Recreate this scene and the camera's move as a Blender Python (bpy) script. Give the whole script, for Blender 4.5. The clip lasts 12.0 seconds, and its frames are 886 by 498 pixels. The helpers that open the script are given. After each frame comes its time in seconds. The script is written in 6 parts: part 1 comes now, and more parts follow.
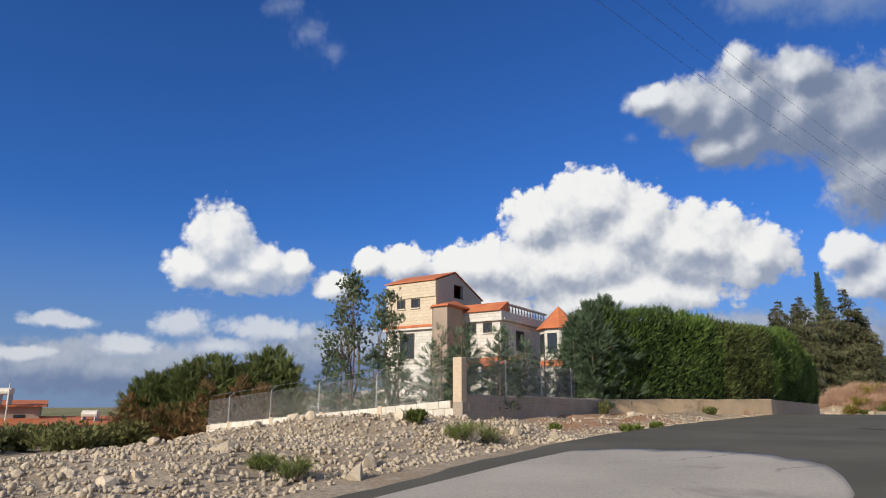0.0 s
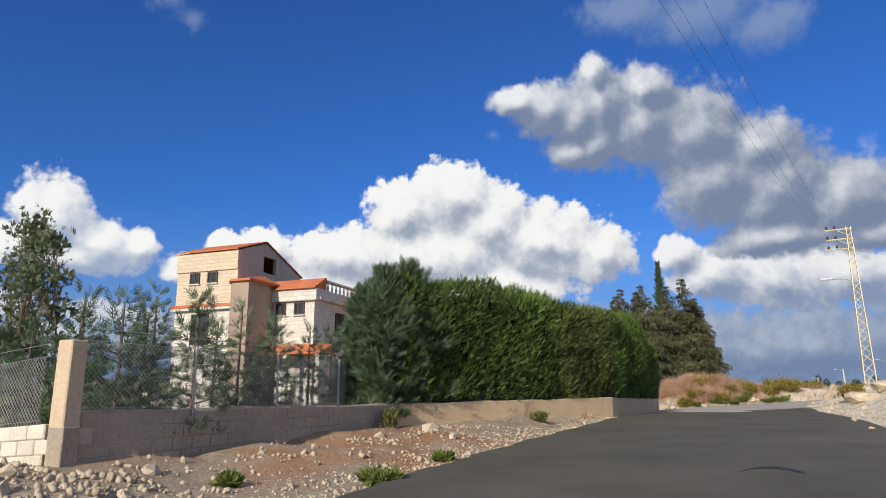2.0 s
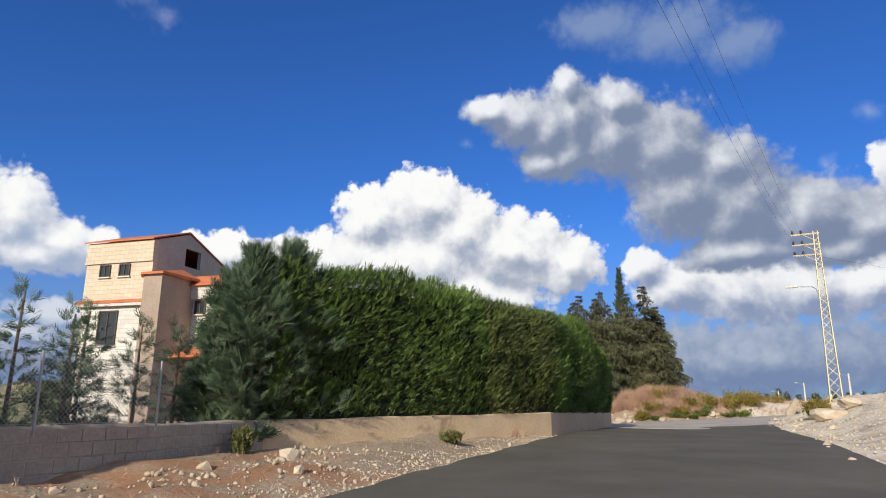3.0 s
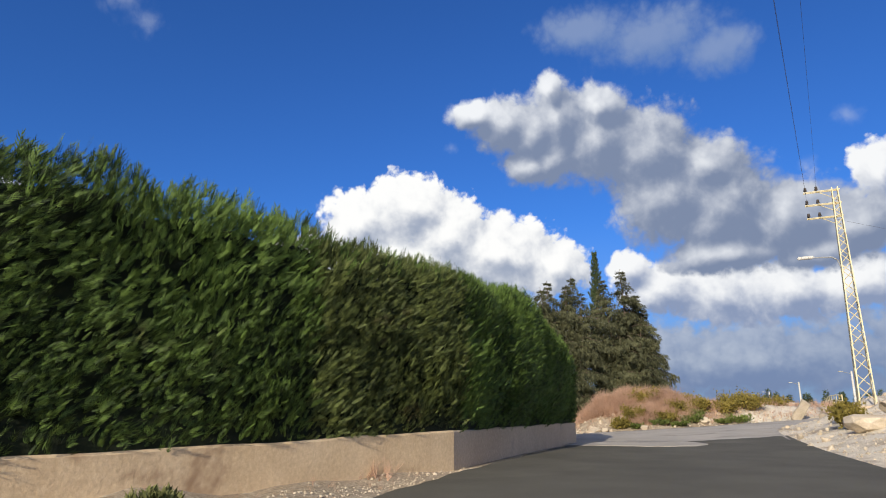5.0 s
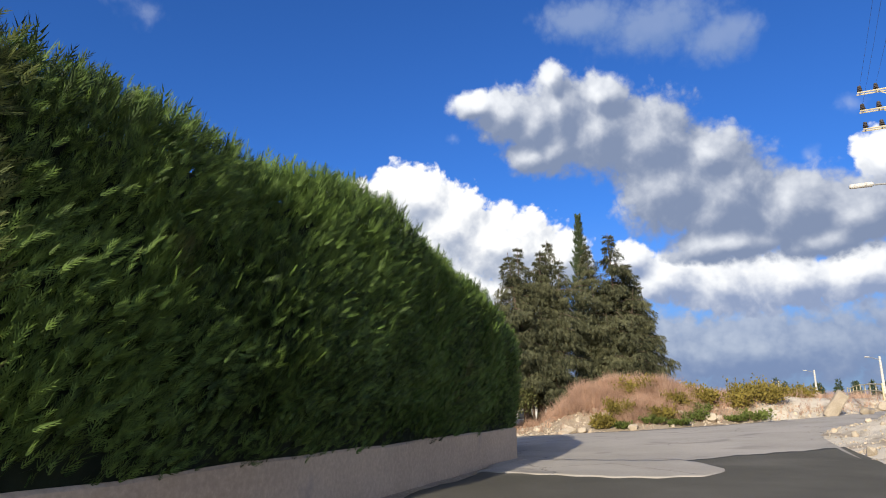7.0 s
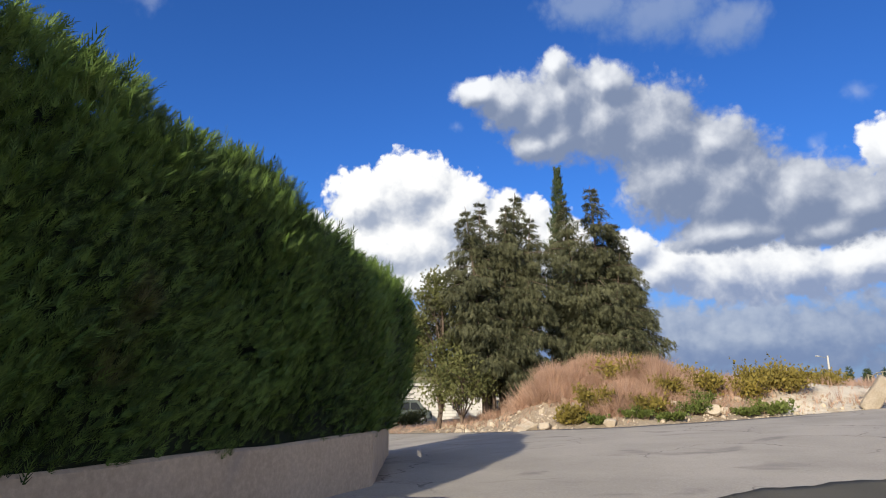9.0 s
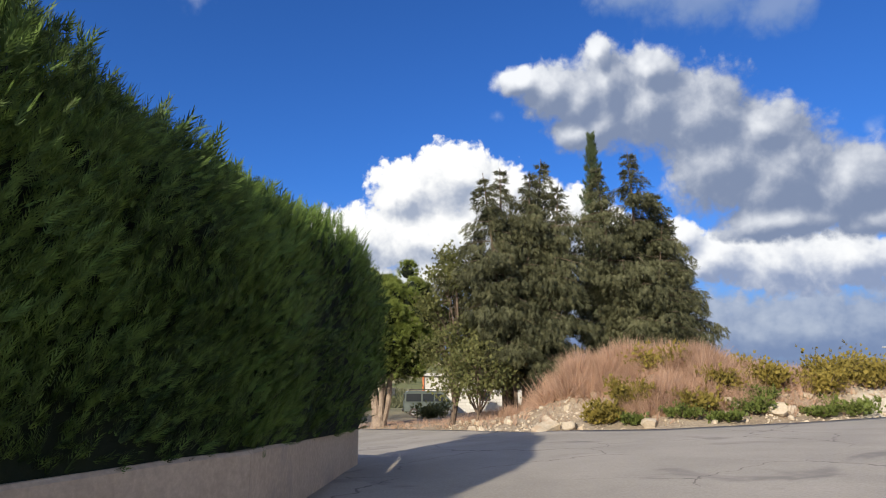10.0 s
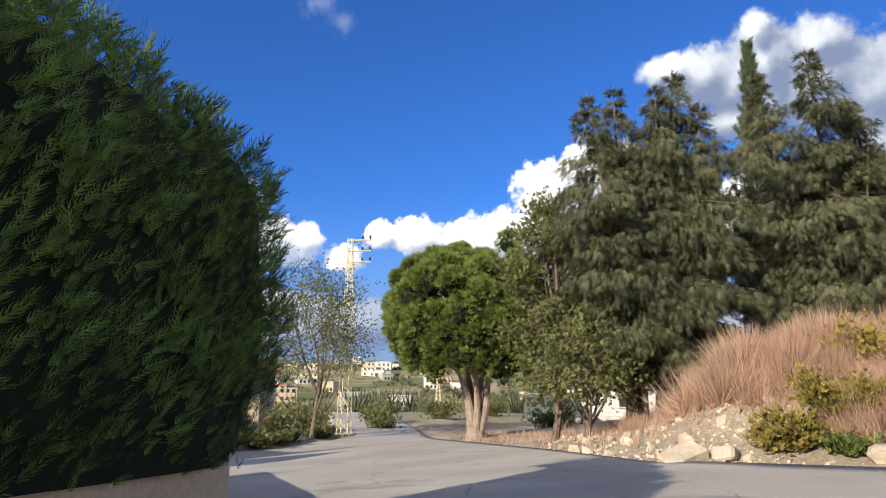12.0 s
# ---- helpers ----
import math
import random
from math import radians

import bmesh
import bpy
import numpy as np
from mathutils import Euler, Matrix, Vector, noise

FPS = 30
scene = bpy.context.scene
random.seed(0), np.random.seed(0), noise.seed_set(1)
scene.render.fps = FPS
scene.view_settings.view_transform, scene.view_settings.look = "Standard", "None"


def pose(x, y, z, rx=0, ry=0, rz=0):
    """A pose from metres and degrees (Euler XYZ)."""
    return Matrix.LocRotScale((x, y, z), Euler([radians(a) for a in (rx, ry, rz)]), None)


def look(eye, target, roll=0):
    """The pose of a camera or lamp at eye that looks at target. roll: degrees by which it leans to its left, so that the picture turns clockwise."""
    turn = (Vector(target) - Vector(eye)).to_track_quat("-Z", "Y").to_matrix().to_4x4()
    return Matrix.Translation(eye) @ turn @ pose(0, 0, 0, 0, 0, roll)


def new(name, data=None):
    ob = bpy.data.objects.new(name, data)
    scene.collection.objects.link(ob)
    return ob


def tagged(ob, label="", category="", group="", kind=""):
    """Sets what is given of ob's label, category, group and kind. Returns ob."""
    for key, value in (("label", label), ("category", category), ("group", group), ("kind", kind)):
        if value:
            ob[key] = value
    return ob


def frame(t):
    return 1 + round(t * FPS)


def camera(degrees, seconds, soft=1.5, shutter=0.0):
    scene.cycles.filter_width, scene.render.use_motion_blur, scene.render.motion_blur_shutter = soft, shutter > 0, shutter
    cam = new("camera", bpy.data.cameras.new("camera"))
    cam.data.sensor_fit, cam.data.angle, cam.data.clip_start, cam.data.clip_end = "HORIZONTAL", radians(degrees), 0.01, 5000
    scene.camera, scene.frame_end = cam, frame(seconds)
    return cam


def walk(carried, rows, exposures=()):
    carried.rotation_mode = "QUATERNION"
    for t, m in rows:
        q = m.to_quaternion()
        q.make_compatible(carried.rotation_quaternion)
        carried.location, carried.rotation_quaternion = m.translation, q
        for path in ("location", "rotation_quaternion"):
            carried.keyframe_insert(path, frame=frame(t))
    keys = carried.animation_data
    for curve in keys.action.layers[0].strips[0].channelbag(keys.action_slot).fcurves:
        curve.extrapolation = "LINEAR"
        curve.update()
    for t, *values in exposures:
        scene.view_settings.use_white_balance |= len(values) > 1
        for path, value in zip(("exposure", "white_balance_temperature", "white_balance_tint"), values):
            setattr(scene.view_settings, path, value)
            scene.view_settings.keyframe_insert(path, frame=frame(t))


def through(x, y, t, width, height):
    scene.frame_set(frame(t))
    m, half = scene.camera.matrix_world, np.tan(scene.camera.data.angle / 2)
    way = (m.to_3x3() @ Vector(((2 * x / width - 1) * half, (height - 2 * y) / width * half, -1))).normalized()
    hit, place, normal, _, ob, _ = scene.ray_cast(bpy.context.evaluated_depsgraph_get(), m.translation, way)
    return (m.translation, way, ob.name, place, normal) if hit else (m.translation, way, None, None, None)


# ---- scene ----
cam = camera(68.7, 12.0, soft=1.0)
PATH = [
    (0, (0.405, -0.546, 0.428), (0.301, 1.394, 0.904), 0.1),
    (0.5, (0.864, 1.273, 0.555), (0.832, 3.198, 1.098), -0.0),
    (1, (1.491, 3.03, 0.685), (1.542, 4.958, 1.212), 0.0),
    (1.5, (2.434, 5.124, 0.849), (2.672, 7.063, 1.276), -1.1),
    (2, (3.392, 6.968, 0.955), (3.712, 8.893, 1.395), -0.3),
    (2.5, (4.498, 8.44, 1.002), (4.834, 10.352, 1.483), 1.6),
    (3, (5.723, 10.133, 1.116), (6.131, 12.036, 1.578), 0.5),
    (5, (10.56, 17.941, 1.289), (11.01, 19.831, 1.764), -0.2),
    (5.5, (11.925, 20.05, 1.351), (12.399, 21.938, 1.807), -0.4),
    (6, (13.282, 22.112, 1.363), (13.752, 24.003, 1.816), -0.4),
    (6.5, (14.627, 24.198, 1.414), (15.073, 26.1, 1.842), -0.0),
    (7, (16.073, 26.221, 1.448), (16.518, 28.119, 1.896), -0.4),
    (7.5, (17.55, 28.3, 1.445), (18.011, 30.204, 1.845), -0.3),
    (9.3, (21.226, 33.767, 1.357), (21.66, 35.675, 1.77), -0.2),
    (9.5, (21.622, 34.487, 1.425), (22.057, 36.398, 1.821), -0.4),
    (10, (22.613, 36.268, 1.386), (22.927, 38.206, 1.769), 0.3),
    (10.5, (23.523, 37.938, 1.335), (23.737, 39.881, 1.758), 1.4),
    (11, (24.312, 39.872, 1.3), (24.388, 41.826, 1.721), 1.8),
    (11.5, (24.974, 41.661, 1.21), (24.96, 43.615, 1.637), 0.4),
    (12, (25.519, 43.493, 1.156), (25.381, 45.449, 1.548), 0.4),
]
EXPOSURES = [(0, -0.06), (2, 0.0), (3, 0.08), (5, 0.12), (6, 0.22), (7, 0.28), (9.5, 0.2), (11, 0.3), (12, 0.48)]
walk(cam, [(t, look(eye, target, roll)) for t, eye, target, roll in PATH], EXPOSURES)

# ---------------------------------------------------------------- light
SUN_DIR = Vector((-0.606, -0.795, 0.440)).normalized()      # towards the sun
sun = new("sun", bpy.data.lights.new("sun", "SUN"))
sun.data.energy, sun.data.angle, sun.data.color = 5.0, radians(0.5), (1.0, 0.9, 0.74)
sun.matrix_world = look(SUN_DIR * 60, (0, 0, 0))


class Nodes:
    """A thin shorthand for node trees."""

    def __init__(self, tree):
        self.t = tree

    def node(self, kind, **props):
        n = self.t.nodes.new(kind)
        for k, v in props.items():
            if k == "op":
                n.operation = v
            elif k == "blend":
                n.blend_type = v
            elif k == "dtype":
                n.data_type = v
            elif k == "feature":
                n.feature = v
        return n

    def put(self, socket, value):
        if isinstance(value, bpy.types.NodeSocket):
            self.t.links.new(value, socket)
        elif value is not None:
            socket.default_value = value

    def m(self, op, a, b=None, c=None, clamp=False):
        n = self.node("ShaderNodeMath", op=op)
        n.use_clamp = clamp
        for i, v in enumerate((a, b, c)):
            self.put(n.inputs[i], v)
        return n.outputs[0]

    def v(self, op, a, b=None):
        n = self.node("ShaderNodeVectorMath", op=op)
        self.put(n.inputs[0], a)
        self.put(n.inputs[1], b)
        return n.outputs["Value"] if op in ("LENGTH", "DOT_PRODUCT") else n.outputs[0]

    def noise(self, vec, scale, detail=3.0, rough=0.55, color=False, distort=0.0):
        n = self.node("ShaderNodeTexNoise")
        self.put(n.inputs["Vector"], vec)
        n.inputs["Scale"].default_value, n.inputs["Detail"].default_value = scale, detail
        n.inputs["Roughness"].default_value, n.inputs["Distortion"].default_value = rough, distort
        return n.outputs["Color" if color else "Fac"]

    def voronoi(self, vec, scale, feature="F1", out="Distance", detail=0.0):
        n = self.node("ShaderNodeTexVoronoi", feature=feature)
        n.inputs["Detail"].default_value, n.inputs["Roughness"].default_value = detail, 0.5
        self.put(n.inputs["Vector"], vec)
        n.inputs["Scale"].default_value = scale
        return n.outputs[out]

    def step(self, x, lo, hi, a=0.0, b=1.0):
        n = self.node("ShaderNodeMapRange")
        n.interpolation_type = "SMOOTHSTEP"
        for i, val in enumerate((x, lo, hi, a, b)):
            self.put(n.inputs[i], val)
        return n.outputs[0]

    def mix(self, f, a, b, blend="MIX"):
        n = self.node("ShaderNodeMix", dtype="RGBA", blend=blend)
        self.put(n.inputs[0], f)
        self.put(n.inputs[6], a if isinstance(a, bpy.types.NodeSocket) else (*a, 1.0))
        self.put(n.inputs[7], b if isinstance(b, bpy.types.NodeSocket) else (*b, 1.0))
        return n.outputs[2]


# Clouds: soft ellipses in degrees of azimuth and elevation (centre, half sizes), broken up by billowing noise.
CUMULUS_WEST = [(-22.3, 13.5, 3.1, 3.9), (-19.6, 11.8, 3.9, 2.2), (-24.7, 11.4, 2.2, 1.9), (-20.5, 10.8, 5.3, 1.7),
                (-16.5, 12.0, 1.9, 1.4), (-12.8, 10.3, 1.9, 1.4)]
LOW_WEST = [(-28.7, 4.8, 3.2, 1.1), (-25.1, 6.6, 3.1, 1.4), (-18.3, 6.4, 4.6, 1.4), (-33.9, 6.2, 3.2, 0.7), (-36.1, 3.9, 3.0, 0.8), (-22.0, 5.0, 5.0, 0.9)]
CUMULUS_MAIN = [(10.3, 17.6, 4.1, 2.9), (5.7, 16.0, 3.5, 2.7), (13.8, 15.0, 4.1, 3.4), (-6.3, 12.5, 2.8, 1.7),
                (-9.9, 12.5, 1.5, 1.4), (0.3, 12.0, 5.6, 2.6), (7.8, 12.1, 8.7, 3.4), (18.3, 13.2, 5.6, 3.3),
                (23.0, 12.0, 3.4, 2.4), (-1.3, 8.8, 6.3, 2.2), (12.1, 9.1, 9.7, 1.9)]
CUMULUS_EAST = [(29.7, 11.6, 1.6, 1.3), (32.2, 9.8, 3.4, 2.1), (36.5, 9.0, 4.6, 2.6), (41.5, 9.0, 4.6, 2.6), (46.5, 9.0, 4.2, 2.4),
                (49.0, 16.8, 1.9, 2.3), (48.8, 13.6, 2.4, 2.2), (55.0, 12.0, 6.0, 4.0)]
GREY_BANK = [(16.4, 25.3, 2.6, 1.3), (19.4, 24.6, 3.2, 2.5), (21.5, 23.6, 3.0, 3.0), (24.0, 24.6, 3.4, 3.4), (23.8, 27.3, 1.5, 1.4), (28.2, 25.6, 2.6, 1.9),
             (23.4, 21.4, 3.4, 2.6), (27.6, 22.4, 4.6, 4.2), (32.0, 21.2, 4.4, 4.2), (21.6, 20.9, 2.6, 2.0), (33.2, 17.2, 4.8, 4.0),
             (36.8, 19.6, 3.4, 2.6), (37.6, 16.0, 5.0, 4.4), (42.4, 14.4, 5.0, 3.4), (37.5, 12.2, 5.0, 1.9), (44.0, 11.8, 4.0, 1.8), (46.4, 13.4, 3.6, 3.0)]
VEILS = [(27.0, 31.5, 4.4, 1.7), (33.5, 30.2, 5.6, 2.5), (38.5, 28.4, 3.4, 1.7)]
WISPS = [(-18.6, 33.2, 2.4, 1.6), (-16.0, 31.4, 2.4, 1.6), (-13.9, 30.0, 2.0, 1.3), (14.4, 22.6, 0.9, 0.7), (44.3, 18.2, 1.0, 0.7), (47.4, 21.4, 1.3, 0.8), (34.2, 4.4, 2.6, 0.9)]
LOW_BANK = [(38.0, 3.6, 13.0, 3.2), (54.0, 4.5, 12.0, 3.6), (-30.0, 3.0, 15.0, 2.0), (-12.0, 4.5, 9.0, 2.2), (6.0, 4.5, 14.0, 2.8), (22.0, 4.5, 12.0, 3.0)]


def build_sky():
    world = bpy.data.worlds.new("sky")
    scene.world = world
    world.use_nodes = True
    nt = world.node_tree
    nt.nodes.clear()
    N = Nodes(nt)
    sky = nt.nodes.new("ShaderNodeTexSky")
    sky.sky_type, sky.sun_disc = "NISHITA", False
    sky.sun_elevation, sky.sun_rotation = math.asin(SUN_DIR.z), math.atan2(SUN_DIR.x, SUN_DIR.y)
    sky.altitude, sky.air_density, sky.dust_density, sky.ozone_density = 300, 1.0, 0.6, 2.0
    way = nt.nodes.new("ShaderNodeTexCoord").outputs["Generated"]
    sep = nt.nodes.new("ShaderNodeSeparateXYZ")
    nt.links.new(way, sep.inputs[0])
    az = N.m("MULTIPLY", N.m("ARCTAN2", sep.outputs[0], sep.outputs[1]), 57.2958)
    el = N.m("MULTIPLY", N.m("ARCSINE", sep.outputs[2]), 57.2958)
    com = nt.nodes.new("ShaderNodeCombineXYZ")
    nt.links.new(az, com.inputs[0])
    nt.links.new(el, com.inputs[1])
    p0 = com.outputs[0]

    def billows(p):
        """Bent coordinates and three sizes of billow, shared by all the clouds."""
        w = N.v("SUBTRACT", N.noise(p, 0.20, 3.0, 0.55, color=True), (0.5, 0.5, 0.5))
        q = N.v("ADD", p, N.v("MULTIPLY", w, (2.3, 1.4, 0.0)))
        return q, N.m("SUBTRACT", 0.55, N.voronoi(q, 0.30, "SMOOTH_F1")), N.m("SUBTRACT", 0.45, N.voronoi(q, 0.75, detail=2.5)), N.m("SUBTRACT", N.noise(p, 1.2, 6.0, 0.62), 0.5)

    here, lightward = billows(p0), billows(N.v("ADD", p0, (-0.8, 1.35, 0.0)))

    def height(at, blobs, rough, grow):
        """Rough height for the outline, and a calmer one for the large forms' light."""
        q, b1, b2, b3 = at
        near = None
        for a, e, ra, re in blobs:
            d = N.v("LENGTH", N.v("MULTIPLY", N.v("SUBTRACT", q, (a, e, 0.0)), (1.0 / ra, 1.0 / re, 0.0)))
            near = d if near is None else N.m("SMOOTH_MIN", near, d, 0.3)
        calm = N.m("SUBTRACT", 1.20 + grow, near)
        for b, amount in ((b1, 0.34), (b2, 0.26), (b3, 0.14)):
            calm = N.m("MULTIPLY_ADD", b, amount * rough, calm)
        return calm, N.m("MULTIPLY_ADD", b3, 0.34 * rough, N.m("MULTIPLY_ADD", b2, 0.14 * rough, calm))

    def cloud(base, blobs, shade, lit, edge=0.16, rough=1.0, opacity=1.0, gain=1.3, bias=0.5, grow=0.0):
        c0, h0 = height(here, blobs, rough, grow)
        c1, _ = height(lightward, blobs, rough, grow)
        mask = N.m("MULTIPLY", N.step(h0, 0.0, edge), opacity)
        light = N.m("MULTIPLY_ADD", N.m("SUBTRACT", c0, c1), gain, bias, clamp=True)
        return N.mix(mask, base, N.mix(N.step(light, 0.0, 1.0), shade, lit))

    tint = N.mix(1.0, sky.outputs[0], (0.26, 0.62, 1.26), "MULTIPLY")
    # towards the horizon the blue pales only a little
    tint = N.mix(N.step(el, 17.0, -2.0, 0.0, 0.9), tint, (2.0, 2.8, 4.5))
    k = 10.0
    col = tint
    white = (0.92 * k, 0.92 * k, 0.91 * k)
    # broken cloud over the rest of the sky, as in the part that is seen
    cover = N.m("MULTIPLY", N.step(N.noise(way, 2.2, 4.0, 0.55), 0.46, 0.60), N.m("MAXIMUM", N.step(N.m("ABSOLUTE", N.m("SUBTRACT", az, 8.0)), 56.0, 75.0), N.step(el, 38.0, 50.0)))
    col = N.mix(N.m("MULTIPLY", cover, 0.9), col, N.mix(N.noise(way, 5.0, 3.0), (0.35 * k, 0.38 * k, 0.45 * k), (0.95 * k, 0.93 * k, 0.9 * k)))
    grey = lambda r, g, b: (r * k, g * k, b * k)
    col = cloud(col, VEILS, grey(0.19, 0.28, 0.48), grey(0.28, 0.36, 0.53), 1.0, 0.9, 0.66, 0.8, 0.45, 0.30)
    col = cloud(col, WISPS, grey(0.30, 0.38, 0.58), grey(0.50, 0.57, 0.70), 1.7, 1.5, 0.36, 0.8, 0.5, 0.14)
    col = cloud(col, LOW_BANK, grey(0.17, 0.23, 0.38), grey(0.44, 0.49, 0.58), 0.6, 1.2, 0.92, 0.7, 0.30, 0.30)
    col = cloud(col, LOW_WEST, grey(0.30, 0.38, 0.56), grey(0.70, 0.73, 0.78), 0.6, 1.1, 0.85, 0.8, 0.45, 0.0)
    col = cloud(col, CUMULUS_WEST, grey(0.34, 0.41, 0.56), white, 0.34, 0.9, 1.0, 0.95, 0.44, 0.06)
    col = cloud(col, CUMULUS_MAIN, grey(0.33, 0.38, 0.49), white, 0.24, 0.95, 1.0, 1.0, 0.56, 0.10)
    col = cloud(col, CUMULUS_EAST, grey(0.24, 0.30, 0.45), grey(0.86, 0.87, 0.88), 0.34, 1.1, 1.0, 0.8, 0.44, 0.14)
    col = cloud(col, GREY_BANK, grey(0.19, 0.24, 0.36), grey(0.82, 0.84, 0.87), 0.45, 0.75, 1.0, 0.80, 0.20, 0.09)
    bg = nt.nodes.new("ShaderNodeBackground")
    bg.inputs["Strength"].default_value = 0.10
    nt.links.new(col, bg.inputs["Color"])
    out = nt.nodes.new("ShaderNodeOutputWorld")
    nt.links.new(bg.outputs[0], out.inputs[0])


build_sky()


# ---------------------------------------------------------------- materials
def material(name, rough=0.8, spec=0.3, metal=0.0):
    mat = bpy.data.materials.new(name)
    mat.use_nodes = True
    b = mat.node_tree.nodes["Principled BSDF"]
    b.inputs["Roughness"].default_value, b.inputs["Metallic"].default_value = rough, metal
    b.inputs["Specular IOR Level"].default_value = spec
    return mat, b, Nodes(mat.node_tree)


def mat_surface(name, a, b, scale, rough=0.85, fine=None, bump=0.3, bump_scale=None, stain=None, metal=0.0, spec=0.3, per_object=0.0):
    """Two-tone surface: coarse patches, fine grain, stains and relief in real-world size."""
    mat, bsdf, N = material(name, rough, spec, metal)
    pos = N.node("ShaderNodeNewGeometry").outputs["Position"]
    col = N.mix(N.step(N.noise(pos, scale, 5.0), 0.3, 0.7), a, b)
    grain = N.noise(pos, fine or scale * 14, 4.0, 0.65)
    col = N.mix(N.m("MULTIPLY", N.m("SUBTRACT", grain, 0.5), 0.9, clamp=True), col, tuple(min(1, c * 1.7) for c in b))
    col = N.mix(N.m("MULTIPLY", N.m("SUBTRACT", 0.5, grain), 0.9, clamp=True), col, tuple(c * 0.35 for c in a))
    if stain:
        st, lo, hi, sc = stain
        col = N.mix(N.step(N.noise(pos, sc, 4.0, 0.6, distort=0.6), lo, hi), col, st)
    if per_object:
        rnd = N.node("ShaderNodeObjectInfo").outputs["Random"]
        hsv = N.node("ShaderNodeHueSaturation")
        N.put(hsv.inputs["Value"], N.m("MULTIPLY_ADD", rnd, per_object, 1.0 - per_object / 2))
        N.put(hsv.inputs["Color"], col)
        col = hsv.outputs[0]
    N.put(bsdf.inputs["Base Color"], col)
    bm = N.node("ShaderNodeBump")
    bm.inputs["Strength"].default_value, bm.inputs["Distance"].default_value = bump, 0.03
    N.put(bm.inputs["Height"], N.noise(pos, bump_scale or scale * 10, 5.0, 0.65))
    N.put(bsdf.inputs["Normal"], bm.outputs[0])
    return mat


def mat_leaf(name, a, b, dry=None, dry_amount=0.45, dry_scale=0.6, through=0.25, rough=0.6, clump=0.0):
    """Foliage: each leaf its own shade, larger patches of another green or of dead growth."""
    mat, bsdf, N = material(name, rough, 0.2)
    geo = N.node("ShaderNodeNewGeometry")
    shade = geo.outputs["Random Per Island"]
    if clump:      # near-black tufts among green ones: dark gaps and lit tips put into the colour
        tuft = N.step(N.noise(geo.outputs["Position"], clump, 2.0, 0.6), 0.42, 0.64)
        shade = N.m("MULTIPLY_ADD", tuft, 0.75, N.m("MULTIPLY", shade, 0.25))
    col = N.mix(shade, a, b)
    patch = N.noise(geo.outputs["Position"], dry_scale, 3.0)
    col = N.mix(N.step(patch, 0.35, 0.75, 0.0, 0.5), col, tuple(c * 1.5 for c in b))
    if dry:
        col = N.mix(N.step(N.noise(geo.outputs["Position"], dry_scale * 1.7, 3.0), dry_amount + 0.1, dry_amount + 0.25, 0.0, 0.8), col, dry)
    N.put(bsdf.inputs["Base Color"], col)
    tr = N.node("ShaderNodeBsdfTranslucent")
    N.put(tr.inputs["Color"], col)
    mx = N.node("ShaderNodeMixShader")
    mx.inputs[0].default_value = through
    N.put(mx.inputs[1], bsdf.outputs[0])
    N.put(mx.inputs[2], tr.outputs[0])
    N.put(mat.node_tree.nodes["Material Output"].inputs["Surface"], mx.outputs[0])
    return mat


M_ASPHALT = mat_surface("asphalt", (0.094, 0.088, 0.070), (0.125, 0.117, 0.095), 0.5, 0.8, 60, 0.35, 90, ((0.140, 0.130, 0.106), 0.55, 0.75, 0.25), spec=0.12)
M_CONCRETE_ROAD = mat_surface("worn_road", (0.34, 0.31, 0.265), (0.43, 0.39, 0.335), 0.35, 0.9, 30, 0.4, 40, ((0.25, 0.23, 0.205), 0.58, 0.72, 0.5))


def add_cracks(mat, col):
    """Thin dark wandering cracks over an existing surface material."""
    N = Nodes(mat.node_tree)
    bsdf = mat.node_tree.nodes["Principled BSDF"]
    base = bsdf.inputs["Base Color"].links[0].from_socket
    pos = N.node("ShaderNodeNewGeometry").outputs["Position"]
    bent = N.v("ADD", pos, N.v("MULTIPLY", N.noise(pos, 1.3, 4.0, color=True), (0.9, 0.9, 0.0)))
    edge = N.voronoi(bent, 0.30, "DISTANCE_TO_EDGE")
    some = N.step(N.noise(pos, 0.25, 2.0), 0.42, 0.55)
    N.put(bsdf.inputs["Base Color"], N.mix(N.m("MULTIPLY", N.m("MULTIPLY", N.step(edge, 0.007, 0.002), 0.7), some), base, col))


add_cracks(M_CONCRETE_ROAD, (0.12, 0.11, 0.10))
M_PLASTER_TAN = mat_surface("tan_plaster", (0.56, 0.41, 0.25), (0.66, 0.50, 0.32), 0.8, 0.9, 18, 0.35, 12, ((0.34, 0.22, 0.13), 0.55, 0.72, 0.9))
M_PLASTER_GREY = mat_surface("grey_render", (0.46, 0.355, 0.25), (0.54, 0.425, 0.305), 0.7, 0.9, 16, 0.35, 12, ((0.34, 0.28, 0.23), 0.55, 0.75, 0.8))
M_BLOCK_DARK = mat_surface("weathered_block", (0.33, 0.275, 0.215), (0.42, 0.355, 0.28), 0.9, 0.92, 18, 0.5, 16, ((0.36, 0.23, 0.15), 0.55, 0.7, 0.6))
M_BLOCK_PALE = mat_surface("pale_concrete_block", (0.56, 0.51, 0.43), (0.66, 0.61, 0.53), 1.2, 0.92, 20, 0.5, 18, ((0.45, 0.38, 0.29), 0.6, 0.75, 1.5), per_object=0.16)
M_MORTAR = mat_surface("mortar", (0.38, 0.32, 0.25), (0.47, 0.40, 0.32), 1.5, 0.95, 25, 0.4, 20)
